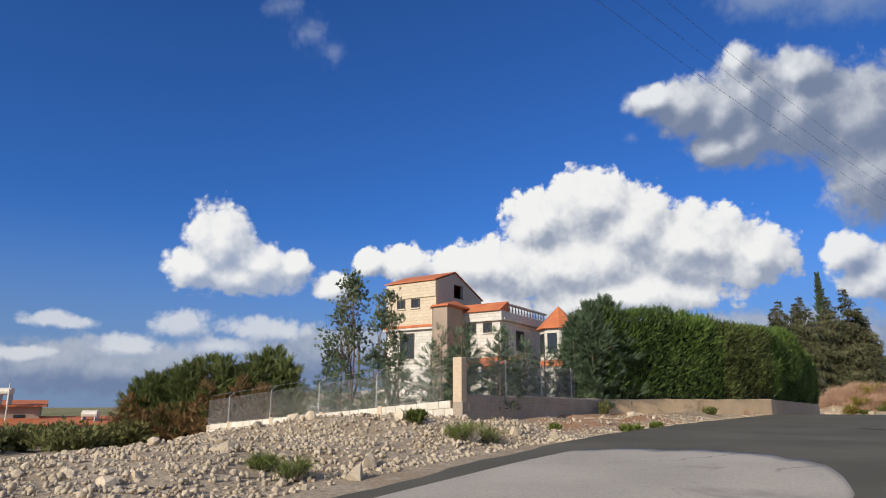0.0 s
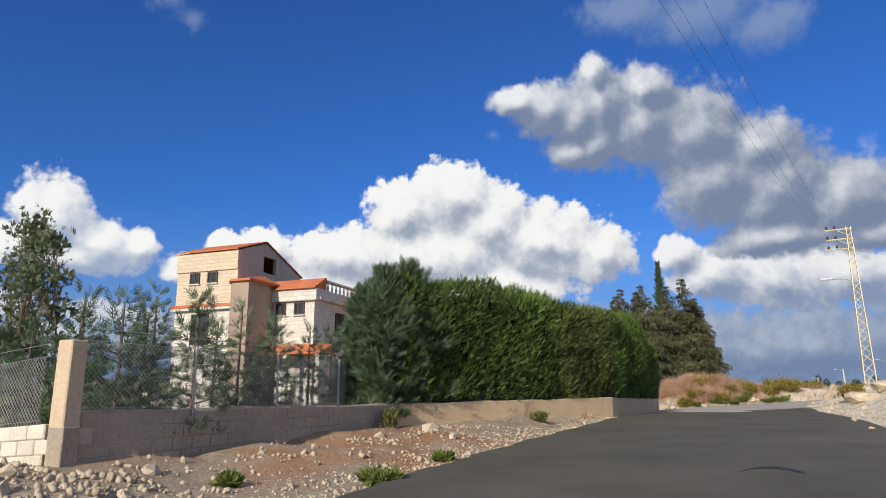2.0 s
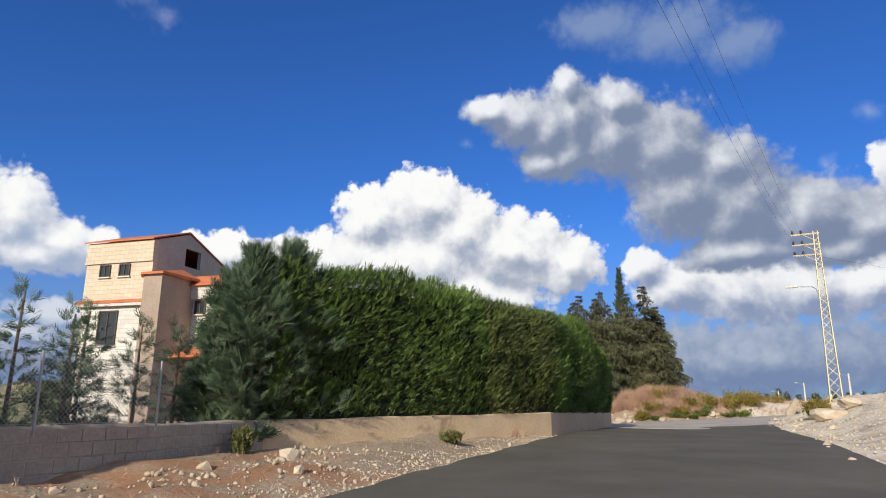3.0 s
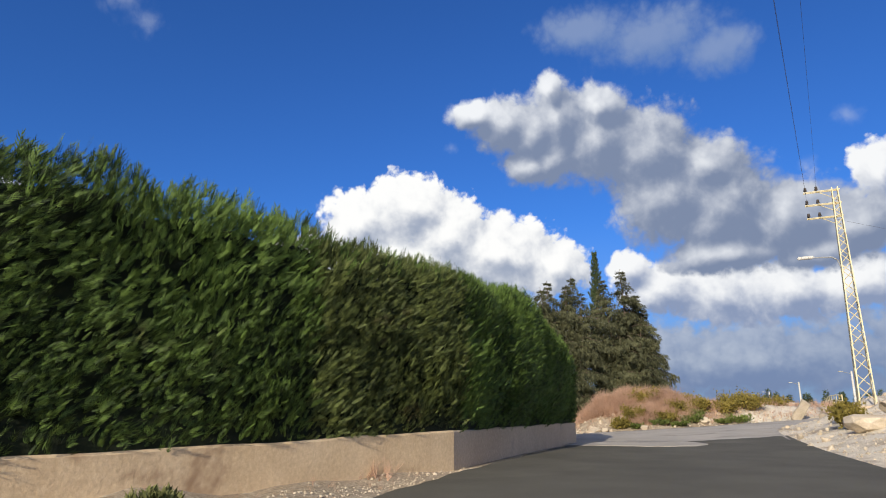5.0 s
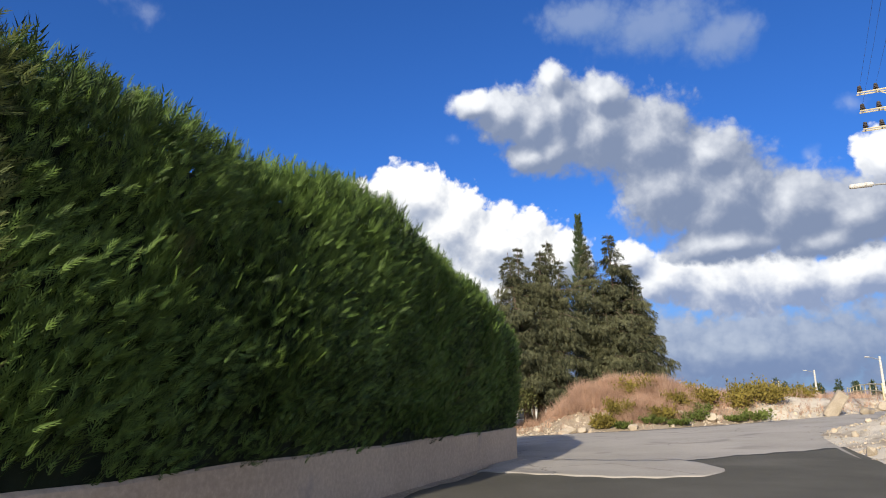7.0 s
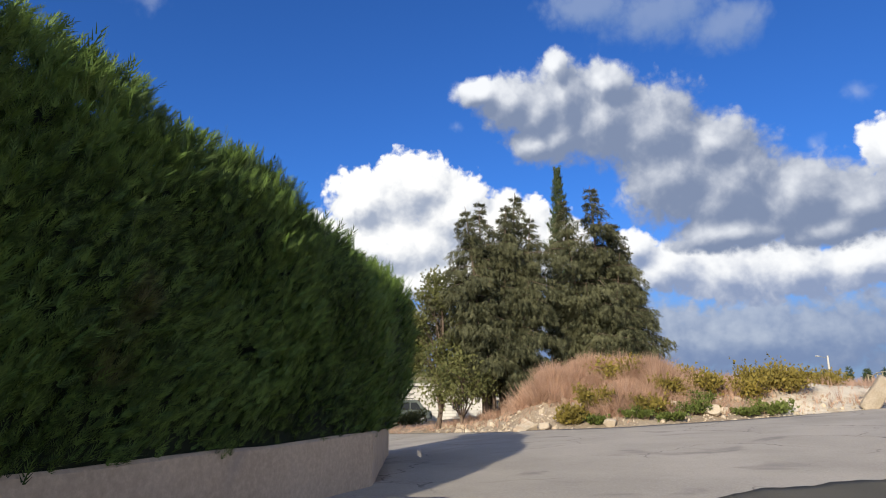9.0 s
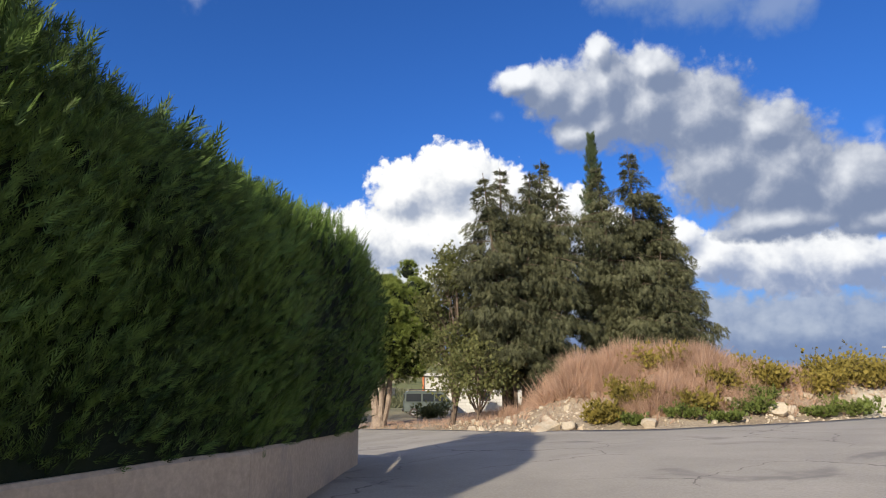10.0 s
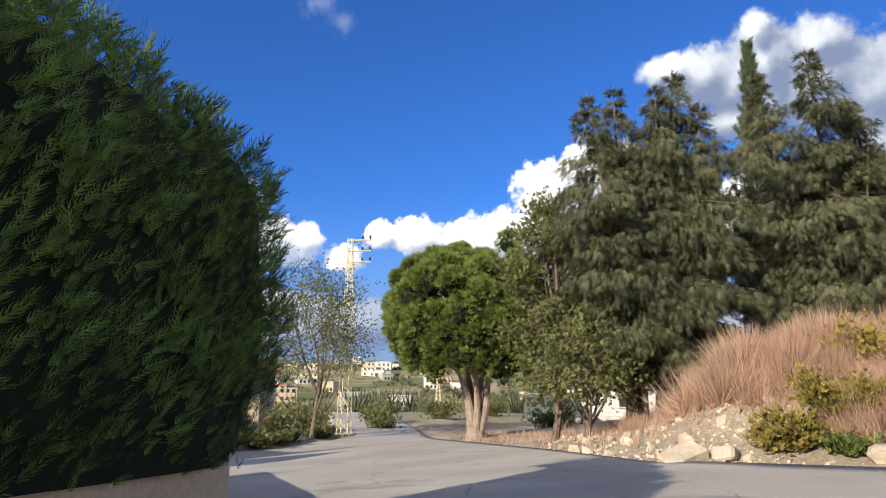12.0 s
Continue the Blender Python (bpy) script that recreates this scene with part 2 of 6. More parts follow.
M_STONE = mat_surface("limestone", (0.40, 0.33, 0.235), (0.54, 0.455, 0.345), 2.0, 0.92, 20, 0.5, 14, ((0.42, 0.32, 0.22), 0.55, 0.7, 1.2), per_object=0.35)
M_BARK = mat_surface("bark", (0.12, 0.085, 0.06), (0.20, 0.15, 0.11), 4.0, 0.95, 30, 0.8, 18)
M_BARK_PINE = mat_surface("pine_bark", (0.22, 0.165, 0.125), (0.36, 0.285, 0.22), 3.0, 0.95, 24, 0.9, 14)
M_TILE = mat_surface("terracotta_tile", (0.43, 0.13, 0.055), (0.54, 0.18, 0.075), 1.2, 0.75, 12, 0.3, 10, ((0.34, 0.12, 0.06), 0.6, 0.75, 2.0))


def mat_cladding(name, a, b, joint):
    """Sawn stone facing in courses of 0.25 m, laid out in the building's own frame."""
    mat, bsdf, N = material(name, 0.85, 0.3)
    sep = N.node("ShaderNodeSeparateXYZ")
    N.put(sep.inputs[0], N.node("ShaderNodeTexCoord").outputs["Object"])
    com = N.node("ShaderNodeCombineXYZ")
    N.put(com.inputs[0], N.m("ADD", sep.outputs[0], sep.outputs[1]))
    N.put(com.inputs[1], sep.outputs[2])
    br = N.node("ShaderNodeTexBrick")
    N.put(br.inputs["Vector"], com.outputs[0])
    for key, val in (("Scale", 1.0), ("Mortar Size", 0.012), ("Mortar Smooth", 0.3), ("Brick Width", 0.6), ("Row Height", 0.25), ("Bias", -0.2)):
        br.inputs[key].default_value = val
    br.inputs["Color1"].default_value, br.inputs["Color2"].default_value, br.inputs["Mortar"].default_value = (*a, 1), (*b, 1), (*joint, 1)
    pos = N.node("ShaderNodeNewGeometry").outputs["Position"]
    col = N.mix(N.step(N.noise(pos, 0.5, 5.0, 0.65), 0.5, 0.75, 0.0, 0.5), br.outputs["Color"], joint)
    N.put(bsdf.inputs["Base Color"], col)
    bm = N.node("ShaderNodeBump")
    bm.inputs["Strength"].default_value, bm.inputs["Distance"].default_value = 0.5, 0.02
    N.put(bm.inputs["Height"], N.m("SUBTRACT", N.noise(pos, 9.0, 4.0), br.outputs["Fac"]))
    N.put(bsdf.inputs["Normal"], bm.outputs[0])
    return mat


M_HOUSE_CREAM = mat_cladding("cream_stone_cladding", (0.54, 0.455, 0.34), (0.61, 0.52, 0.395), (0.40, 0.33, 0.24))
M_HOUSE_WHITE = mat_cladding("white_stone_cladding", (0.55, 0.53, 0.48), (0.65, 0.625, 0.57), (0.38, 0.355, 0.315))
M_HOUSE_GREY = mat_surface("bare_cement_render", (0.38, 0.34, 0.30), (0.44, 0.40, 0.35), 0.5, 0.9, 10, 0.3, 8, ((0.33, 0.28, 0.24), 0.55, 0.75, 0.5))
M_HOUSE_BROWN = mat_surface("brown_render", (0.30, 0.235, 0.185), (0.36, 0.285, 0.225), 0.5, 0.9, 10, 0.3, 8)
M_DARK = mat_surface("dark_frame", (0.05, 0.04, 0.035), (0.08, 0.065, 0.055), 2.0, 0.6, 20, 0.1, 20)
M_PAINT_CREAM = mat_surface("cream_steel_paint", (0.62, 0.52, 0.30), (0.74, 0.64, 0.40), 2.0, 0.55, 20, 0.1, 20, ((0.34, 0.20, 0.10), 0.62, 0.72, 3.0))
M_GALV = mat_surface("galvanised_steel", (0.34, 0.34, 0.33), (0.46, 0.46, 0.45), 3.0, 0.5, 30, 0.1, 30, metal=0.7)
# the near-black first tones paint shade between the hedge's plumes
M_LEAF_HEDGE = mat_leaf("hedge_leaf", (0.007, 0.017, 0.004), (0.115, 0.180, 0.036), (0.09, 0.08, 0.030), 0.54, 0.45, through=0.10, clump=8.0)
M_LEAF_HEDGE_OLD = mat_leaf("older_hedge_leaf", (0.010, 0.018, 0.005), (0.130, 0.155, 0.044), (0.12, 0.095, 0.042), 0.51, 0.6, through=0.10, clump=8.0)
# near-black colour in place of the shade deep inside foliage
M_FOLIAGE_SHADE = mat_surface("hedge_shade", (0.006, 0.010, 0.004), (0.012, 0.018, 0.006), 2.0, 0.95, 10, 0.9, 7)
M_LEAF_BLUE = mat_leaf("blue_green_conifer", (0.048, 0.080, 0.046), (0.120, 0.165, 0.095))
# dark first tone paints the shaded gaps between boughs
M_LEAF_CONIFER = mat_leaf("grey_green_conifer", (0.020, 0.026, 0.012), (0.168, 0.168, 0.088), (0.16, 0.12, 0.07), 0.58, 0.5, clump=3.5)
M_LEAF_CYPRESS = mat_leaf("dark_cypress", (0.040, 0.062, 0.026), (0.088, 0.115, 0.050))
M_LEAF_PINE = mat_leaf("pine_needles", (0.075, 0.105, 0.020), (0.205, 0.245, 0.060), through=0.2)
M_LEAF_BROAD = mat_leaf("broad_leaf", (0.07, 0.085, 0.03), (0.19, 0.19, 0.07), (0.22, 0.17, 0.08), 0.55, 0.7)
M_LEAF_EUC = mat_leaf("eucalyptus_leaf", (0.07, 0.095, 0.05), (0.15, 0.18, 0.10))
M_LEAF_YELLOW = mat_leaf("yellow_scrub_leaf", (0.14, 0.12, 0.028), (0.30, 0.235, 0.055))
M_LEAF_WEED = mat_leaf("green_weed_leaf", (0.07, 0.095, 0.022), (0.165, 0.20, 0.05))
M_GRASS_DRY = mat_leaf("dry_grass_blade", (0.30, 0.175, 0.115), (0.56, 0.385, 0.275), through=0.3)
M_LEAF_DRYBUSH = mat_leaf("browning_conifer", (0.12, 0.085, 0.035), (0.24, 0.15, 0.07), (0.26, 0.13, 0.06), 0.42, 0.5)
M_LEAF_DARKROW = mat_leaf("dark_row_conifer", (0.050, 0.072, 0.022), (0.150, 0.180, 0.060), (0.19, 0.12, 0.055), 0.50, 0.6)


def mat_ground():
    """Pale rubble, red earth by the wall, dusty green and straw further off."""
    mat, bsdf, N = material("stony_ground", 0.95, 0.2)
    pos = N.node("ShaderNodeNewGeometry").outputs["Position"]
    n1, n2, n3 = N.noise(pos, 0.35, 5.0), N.noise(pos, 3.0, 5.0, 0.65), N.noise(pos, 16.0, 4.0, 0.7)
    col = N.mix(N.step(n1, 0.35, 0.65), (0.35, 0.275, 0.19), (0.46, 0.38, 0.28))
    col = N.mix(N.step(n2, 0.5, 0.75), col, (0.54, 0.475, 0.37))
    # dark earth specks; shade between the stones is mixed into this colour
    col = N.mix(N.step(n3, 0.35, 0.62, 0.75, 0.0), col, (0.22, 0.17, 0.12))
    red = N.m("MULTIPLY", N.step(N.v("LENGTH", N.v("SUBTRACT", pos, (3.6, 19.6, 0.0))), 6.5, 2.0), N.step(N.noise(pos, 0.9, 4.0), 0.35, 0.6))
    col = N.mix(N.m("MULTIPLY", red, 0.75), col, (0.36, 0.17, 0.08))
    right = N.v("DOT_PRODUCT", pos, (0.8267, -0.5626, 0.0))
    pale = N.m("MULTIPLY", N.step(right, 0.8, 1.4), N.step(N.noise(pos, 0.8, 4.0), 0.3, 0.55))
    col = N.mix(N.m("MULTIPLY", pale, 0.8), col, (0.72, 0.65, 0.53))
    far = N.v("LENGTH", N.v("SUBTRACT", pos, (12.0, 30.0, 0.0)))
    field = N.mix(N.step(N.noise(pos, 0.02, 4.0), 0.4, 0.6), (0.17, 0.18, 0.07), (0.36, 0.29, 0.17))
    field = N.mix(N.step(N.noise(pos, 0.09, 4.0), 0.52, 0.62), field, (0.10, 0.12, 0.05))
    col = N.mix(N.step(far, 45.0, 90.0), col, field)
    N.put(bsdf.inputs["Base Color"], col)
    bmp = N.node("ShaderNodeBump")
    bmp.inputs["Strength"].default_value, bmp.inputs["Distance"].default_value = 0.7, 0.06
    N.put(bmp.inputs["Height"], N.noise(pos, 9.0, 6.0, 0.7))
    N.put(bsdf.inputs["Normal"], bmp.outputs[0])
    return mat


M_GROUND = mat_ground()


def mat_glass():
    mat, bsdf, N = material("window_glass", 0.08, 0.5)
    bsdf.inputs["Base Color"].default_value = (0.03, 0.035, 0.04, 1)
    return mat


M_GLASS = mat_glass()


# ---------------------------------------------------------------- mesh helpers
def ob_of(name, bm, mat, parent=None):
    me = bpy.data.meshes.new(name)
    bm.to_mesh(me)
    bm.free()
    me.materials.append(mat)
    ob = new(name, me)
    ob.parent = parent
    return ob


def part(name, bm, mat, parent, label=""):
    return tagged(ob_of(name, bm, mat, parent), label)


def thing(name, at, label, category, group="", kind="", turn=0.0):
    ob = new(name)
    ob.matrix_world = Matrix.Translation(at) @ Matrix.Rotation(turn, 4, "Z")
    return tagged(ob, label, category, group, kind)


def box(bm, x0, x1, y0, y1, z0, z1, bevel=0.0):
    made = bmesh.ops.create_cube(bm, size=1.0)["verts"]
    for v in made:
        v.co = Vector(((x0 + x1) / 2 + v.co.x * (x1 - x0), (y0 + y1) / 2 + v.co.y * (y1 - y0), (z0 + z1) / 2 + v.co.z * (z1 - z0)))
    if bevel:
        edges = list({e for v in made for e in v.link_edges})
        bmesh.ops.bevel(bm, geom=edges, offset=bevel, segments=1, affect="EDGES")
    return bm


def boxed(x0, x1, y0, y1, z0, z1, bevel=0.0):
    return box(bmesh.new(), x0, x1, y0, y1, z0, z1, bevel)


def prism(bm, points, z0, z1):
    """An upright prism on a plan of points; z1 may be a list of one height per point."""
    tops = z1 if isinstance(z1, (list, tuple)) else [z1] * len(points)
    low = [bm.verts.new((x, y, z0)) for x, y in points]
    top = [bm.verts.new((x, y, z)) for (x, y), z in zip(points, tops)]
    n = len(points)
    bm.faces.new(low[::-1])
    bm.faces.new(top)
    for i in range(n):
        bm.faces.new((low[i], low[(i + 1) % n], top[(i + 1) % n], top[i]))
    bmesh.ops.recalc_face_normals(bm, faces=bm.faces)
    return bm


def tube(bm, a, b, ra, rb=None, sides=6):
    """A tapered round bar from a to b."""
    a, b = Vector(a), Vector(b)
    rb = ra if rb is None else rb
    q = (b - a).to_track_quat("Z", "Y")
    rings = []
    for c, r in ((a, ra), (b, rb)):
        rings.append([bm.verts.new(c + q @ Vector((r * math.cos(2 * math.pi * i / sides), r * math.sin(2 * math.pi * i / sides), 0))) for i in range(sides)])
    for i in range(sides):
        j = (i + 1) % sides
        bm.faces.new((rings[0][i], rings[0][j], rings[1][j], rings[1][i]))
    bm.faces.new(rings[0][::-1])
    bm.faces.new(rings[1])
    return bm


def np_mesh(name, verts, faces, mat, smooth=False):
    """An object from arrays: verts (n, 3), faces (m, k)."""
    me = bpy.data.meshes.new(name)
    verts, faces = np.asarray(verts, np.float32), np.asarray(faces, np.int32)
    m, k = faces.shape
    me.vertices.add(len(verts))
    me.vertices.foreach_set("co", verts.ravel())
    me.loops.add(m * k)
    me.loops.foreach_set("vertex_index", faces.ravel())
    me.polygons.add(m)
    me.polygons.foreach_set("loop_start", np.arange(m, dtype=np.int32) * k)
    me.polygons.foreach_set("loop_total", np.full(m, k, np.int32))
    if smooth:
        me.polygons.foreach_set("use_smooth", np.ones(m, bool))
    me.update(calc_edges=True)
    me.validate()
    me.materials.append(mat)
    return new(name, me)


rng = np.random.default_rng(7)


def unit(a):
    return a / np.maximum(np.linalg.norm(a, axis=-1, keepdims=True), 1e-9)


def kite(y0, y1, x1, width, z1=0.0):
    """One leaflet from (0, y0) to (x1, y1), as four corners."""
    a, b = np.array((0, y0, 0.0)), np.array((x1, y1, z1))
    d = unit(b - a)
    side = np.array((-d[1], d[0], 0.0)) * width
    mid = a + (b - a) * 0.45 + np.array((0, 0, 0.03))
    return [a, mid + side, b, mid - side]


def leafset(kites):
    v = np.array([c for k in kites for c in k])
    return v, np.arange(len(v)).reshape(-1, len(kites[0]))


def blade(y0, y1, x1, width, z1=0.0):
    """A narrow needle or grass blade as one triangle."""
    a, b = np.array((0, y0, 0.0)), np.array((x1, y1, z1))
    d = unit(b - a)
    side = np.array((-d[1], d[0], 0.0)) * width
    return [a + side + d * 0.08, b, a - side + d * 0.08]


SPRAY = leafset([blade(0.0, 1.0, 0.02, 0.04, 0.05)] + [blade(y, y + 0.30, s * (0.27 - 0.17 * y), 0.034, 0.07 * (-1) ** i)
                for i, (y, s) in enumerate(((0.06, 1), (0.12, -1), (0.22, 1), (0.30, -1), (0.40, 1), (0.48, -1), (0.58, 1), (0.66, -1)))])
DROOP = leafset([blade(0.0, 1.0, 0.0, 0.045, -0.35)] + [blade(y, y + 0.34, q * (0.30 - 0.14 * y), 0.045, -0.10 - 0.30 * y)
                for y, q in ((0.05, 1), (0.12, -1), (0.25, 1), (0.33, -1), (0.48, 1), (0.55, -1), (0.66, 0.5))])
PLUME = leafset([blade(0.0, 1.0, 0.02, 0.034, 0.06)] + [blade(y, y + 0.33, q * (0.19 - 0.11 * y), 0.030, 0.06 * (-1) ** i - 0.02)
                for i, (y, q) in enumerate(((0.02, 1), (0.08, -1), (0.16, 1), (0.24, -1), (0.32, 1), (0.40, -1), (0.49, 1), (0.57, -1), (0.66, 1)))])
LEAVES = leafset([kite(0.0, 0.55, 0.30, 0.13, 0.1), kite(0.1, 0.6, -0.32, 0.13, 0.05), kite(0.3, 0.95, 0.12, 0.13, -0.1), kite(0.25, 0.75, -0.05, 0.12, 0.25), kite(0.1, 0.5, 0.05, 0.13, -0.3)])
NEEDLES = leafset([blade(0.0, 0.95, x, 0.06, z) for x, z in ((0.0, 0.0), (0.4, 0.15), (-0.4, 0.12), (0.15, 0.45), (-0.2, 0.4), (0.2, -0.4), (-0.15, -0.35), (0.6, -0.1), (-0.6, -0.1))])
BLADES = leafset([blade(0.0, 1.0, x, 0.012, z) for x, z in ((0.0, 0.1), (0.2, 0.05), (-0.22, -0.05), (0.1, -0.2), (-0.12, 0.2))])


def scatter(name, template, pos, dirs, size, mat, parent=None, kind="stuff", spin=None, label=""):
    """One mesh of many leafy pieces: template's +y goes along dirs, each turned about it at random."""
    tv, tf = template
    n = len(pos)
    d = unit(np.asarray(dirs))
    ref = unit(rng.normal(size=(n, 3)))
    if spin is not None:
        ref = unit(spin + 0.5 * rng.normal(size=(n, 3)))
    x = unit(np.cross(d, ref))
    z = np.cross(x, d)
    size = np.broadcast_to(np.asarray(size, float), (n,))
    v = pos[:, None, :] + size[:, None, None] * (tv[None, :, 0:1] * x[:, None] + tv[None, :, 1:2] * d[:, None] + tv[None, :, 2:3] * z[:, None])
    f = (tf[None] + (np.arange(n) * len(tv))[:, None, None]).reshape(-1, tf.shape[1])
    ob = np_mesh(name, v.reshape(-1, 3), f, mat)
    ob.parent = parent
    return tagged(ob, label, kind=kind)


# ---------------------------------------------------------------- the lie of the land
# r runs across the road to its right, s along it.
ALONG, ACROSS = np.array((0.5626, 0.8267)), np.array((0.8267, -0.5626))


def to_rs(x, y):
    return x * ACROSS[0] + y * ACROSS[1], x * ALONG[0] + y * ALONG[1]


def to_xy(r, s):
    return r * ACROSS[0] + s * ALONG[0], r * ACROSS[1] + s * ALONG[1]


def ease(x, lo, hi):
    t = np.clip((x - lo) / (hi - lo), 0, 1)
    return t * t * (3 - 2 * t)


def road_level(s):
    return np.interp(s, (-200, -60, -20, -0.2, 3.3, 7.7, 11.6, 20.8, 25.8, 30.7, 34, 40, 46.6, 50.3, 60), (-8, -4, -2, -0.87, -0.61, -0.34, -0.17, 0.0, 0.07, 0.14, 0.14, 0.08, 0.0, -0.13, -0.2))


def far_edge(r):
    return np.interp(r, (-90, -34, -24, -18, -12, -8, -4, -0.5, 3.5, 9, 20, 60), (140, 85, 76, 71, 66, 62.3, 61.8, 63.3, 66, 72.5, 86.5, 137))


def near_edge(r):
    return np.interp(r, (-90, -36, -28.2, -27.2, -26.6, -17, -15, -9.2, -6.1, -5.9, 1.5, 1.8, 2.5, 4.8, 9, 20, 60), (128, 80, 74.5, 67.5, 63.5, 58.5, 57.3, 54.2, 48.0, 44.0, 43.5, 54, 56, 60.5, 66.0, 80, 130))


def level(r, s):
    """Smooth height of the land, without the stones' roughness."""
    rc = np.clip(r, -25, 14)
    zb = np.where(rc > -7, -0.2 + 0.06 * (rc + 7), -0.2 + 0.09 * (rc + 7))
    k = ease(s, 40, 58)
    z = road_level(s) * (1 - k) + zb * k
    # bank of rubble on the road's right
    z = z + ease(r, 2.0, 6.5) * 1.05 * (1 - ease(s - near_edge(np.maximum(r, 1.6)), -4.5, -0.8)) * ease(s, 14, 30)
    # overgrown mound beyond the junction
    d = s - far_edge(r)
    top = np.interp(r, (-20, -13, -10, -7.5, -5.2, -2, 0.5, 5, 10, 25), (0.0, 0.15, 0.55, 1.25, 1.6, 1.3, 1.1, 0.7, 0.45, 0.3))
    z = z + top * ease(d, 0.2, 4.2) * (1 - 0.5 * ease(d, 12, 40))
    # verge left of the road, heap of rubble, land falling away beyond it
    x, y = to_xy(r, s)
    z = z + 0.14 * ease(-r, 5.7, 8.0) * (1 - ease(s, 26, 34))
    z = z + 0.28 * np.exp(-(((x + 3.4) / 2.8) ** 2 + ((y - 15.4) / 1.7) ** 2)) + 0.16 * np.exp(-(((x + 1.2) / 1.6) ** 2 + ((y - 13.6) / 1.8) ** 2))
    z = z - 0.08 * np.clip(-r - 10.0, 0, 14) * (1 - ease(s, 24, 40))
    z = z - 0.03 * np.clip(-r - 24.0, 0, 60) * (1 - ease(s, 45, 80))
    # valley and hills far ahead on the left
    far = np.hypot(x - 20, y - 75)
    ahead = ease(s - 0.2 * r, 78, 120) * ease(-r, 8, 40) * ease(np.arctan2(x - 25.5, np.maximum(y - 43.5, 1.0)), -0.50, -0.40)
    z = z + ahead * (-9.0 * ease(far, 20, 130) + 27.0 * ease(far, 150, 640))
    return z


def on_road(r, s, margin=0.0):
    main = (r > -5.75 - margin) & (r < 1.35 + margin) & (s < 56)
    cross = (s > near_edge(r) - margin) & (s < far_edge(r) + margin)
    return main | cross


def noise2(x, y, scale, seed):
    """Cheap smooth value noise on arrays."""
    g = np.random.default_rng(seed).random((64, 64))
    u, v = x * scale, y * scale
    i, j = np.floor(u).astype(int), np.floor(v).astype(int)
    fu, fv = u - i, v - j
    fu, fv = fu * fu * (3 - 2 * fu), fv * fv * (3 - 2 * fv)
    q = lambda a, b: g[a % 64, b % 64]
    return (q(i, j) * (1 - fu) + q(i + 1, j) * fu) * (1 - fv) + (q(i, j + 1) * (1 - fu) + q(i + 1, j + 1) * fu) * fv - 0.5


def land(r, s):
    r, s = np.asarray(r, float), np.asarray(s, float)
    x, y = to_xy(r, s)
    away = ease(np.maximum(-5.75 - r, r - 1.35), 0.0, 0.9)
    off = np.where(s > 44, np.minimum(ease(np.maximum(near_edge(r) - s, s - far_edge(r)), 0.0, 0.9), np.where(s < 56, away, 1)), away)
    rough = 0.22 * noise2(x, y, 0.9, 1) + 0.12 * noise2(x, y, 2.3, 2) + 0.05 * noise2(x, y, 5.1, 3)
    return level(r, s) + off * (rough + 0.02) - 0.05 * (1 - off)


def land_xy(x, y):
    return float(land(*to_rs(x, y)))


def build_ground():
    def lines(lo, hi, step, out):
        core = np.arange(lo, hi, step)
        grow = step * np.cumsum(1.13 ** np.arange(1, out))
        return np.concatenate((lo - grow[::-1], core, hi + grow))
    rr, ss = lines(-34, 18, 0.4, 58), lines(-6, 84, 0.4, 56)
    gr, gs = np.meshgrid(rr, ss, indexing="ij")
    x, y = to_xy(gr, gs)
    v = np.stack((x, y, land(gr, gs)), -1).reshape(-1, 3)
    a, b = len(rr), len(ss)
    i = (np.arange(a - 1)[:, None] * b + np.arange(b - 1)[None]).ravel()
    ob = np_mesh("ground", v, np.stack((i, i + b, i + b + 1, i + 1), -1), M_GROUND, True)
    tagged(ob, "pale stony ground with red earth and rubble", "ground", kind="structure")


build_ground()


def ribbon(name, rr, lo, hi, lift, rows, mat, label, inset=None):
    """A road surface between s = lo(r) and s = hi(r), with an edge that goes down into the ground."""
    t = np.concatenate(((0.0, 0.0005), np.linspace(0, 1, rows - 2)[1:-1], (0.9995, 1.0)))
    gr = np.repeat(rr[:, None], rows, 1)
    gs = lo(rr)[:, None] * (1 - t) + hi(rr)[:, None] * t
    if inset:      # the left edge wanders along the road
        gr = gr + inset(gs) * (rr[-1] - gr) / (rr[-1] - rr[0])
    x, y = to_xy(gr, gs)
    z = level(gr, gs) + lift
    z[0], z[-1] = z[0] - 0.08, z[-1] - 0.08
    z[1:-1, 0], z[1:-1, -1] = z[1:-1, 0] - 0.08, z[1:-1, -1] - 0.08
    v = np.stack((x, y, z), -1).reshape(-1, 3)
    i = (np.arange(len(rr) - 1)[:, None] * rows + np.arange(rows - 1)[None]).ravel()
    ob = np_mesh(name, v, np.stack((i, i + rows, i + rows + 1, i + 1), -1), mat, True)
    return tagged(ob, label, "road", kind="structure")


def skirted(lo, hi, n, eps=0.03):
    core = np.linspace(lo, hi, n)
    return np.concatenate(((lo,), (lo + eps,), core[1:-1], (hi - eps,), (hi,)))


ribbon("road_cross", np.concatenate((np.linspace(-60, -12, 40), np.linspace(-11.7, 8, 80), np.linspace(8.5, 60, 40))), near_edge, far_edge, 0.004, 24, M_CONCRETE_ROAD, "worn pale grey concrete road across the junction")


def patch_end(r):
    return np.interp(r, (-4.2, -3.7, -2.0, -0.95, -0.42, -0.15), (9.5, 10.1, 10.35, 9.65, 8.45, 7.1)) + 0.10 * np.sin(r * 7) + 0.05 * np.sin(r * 17)


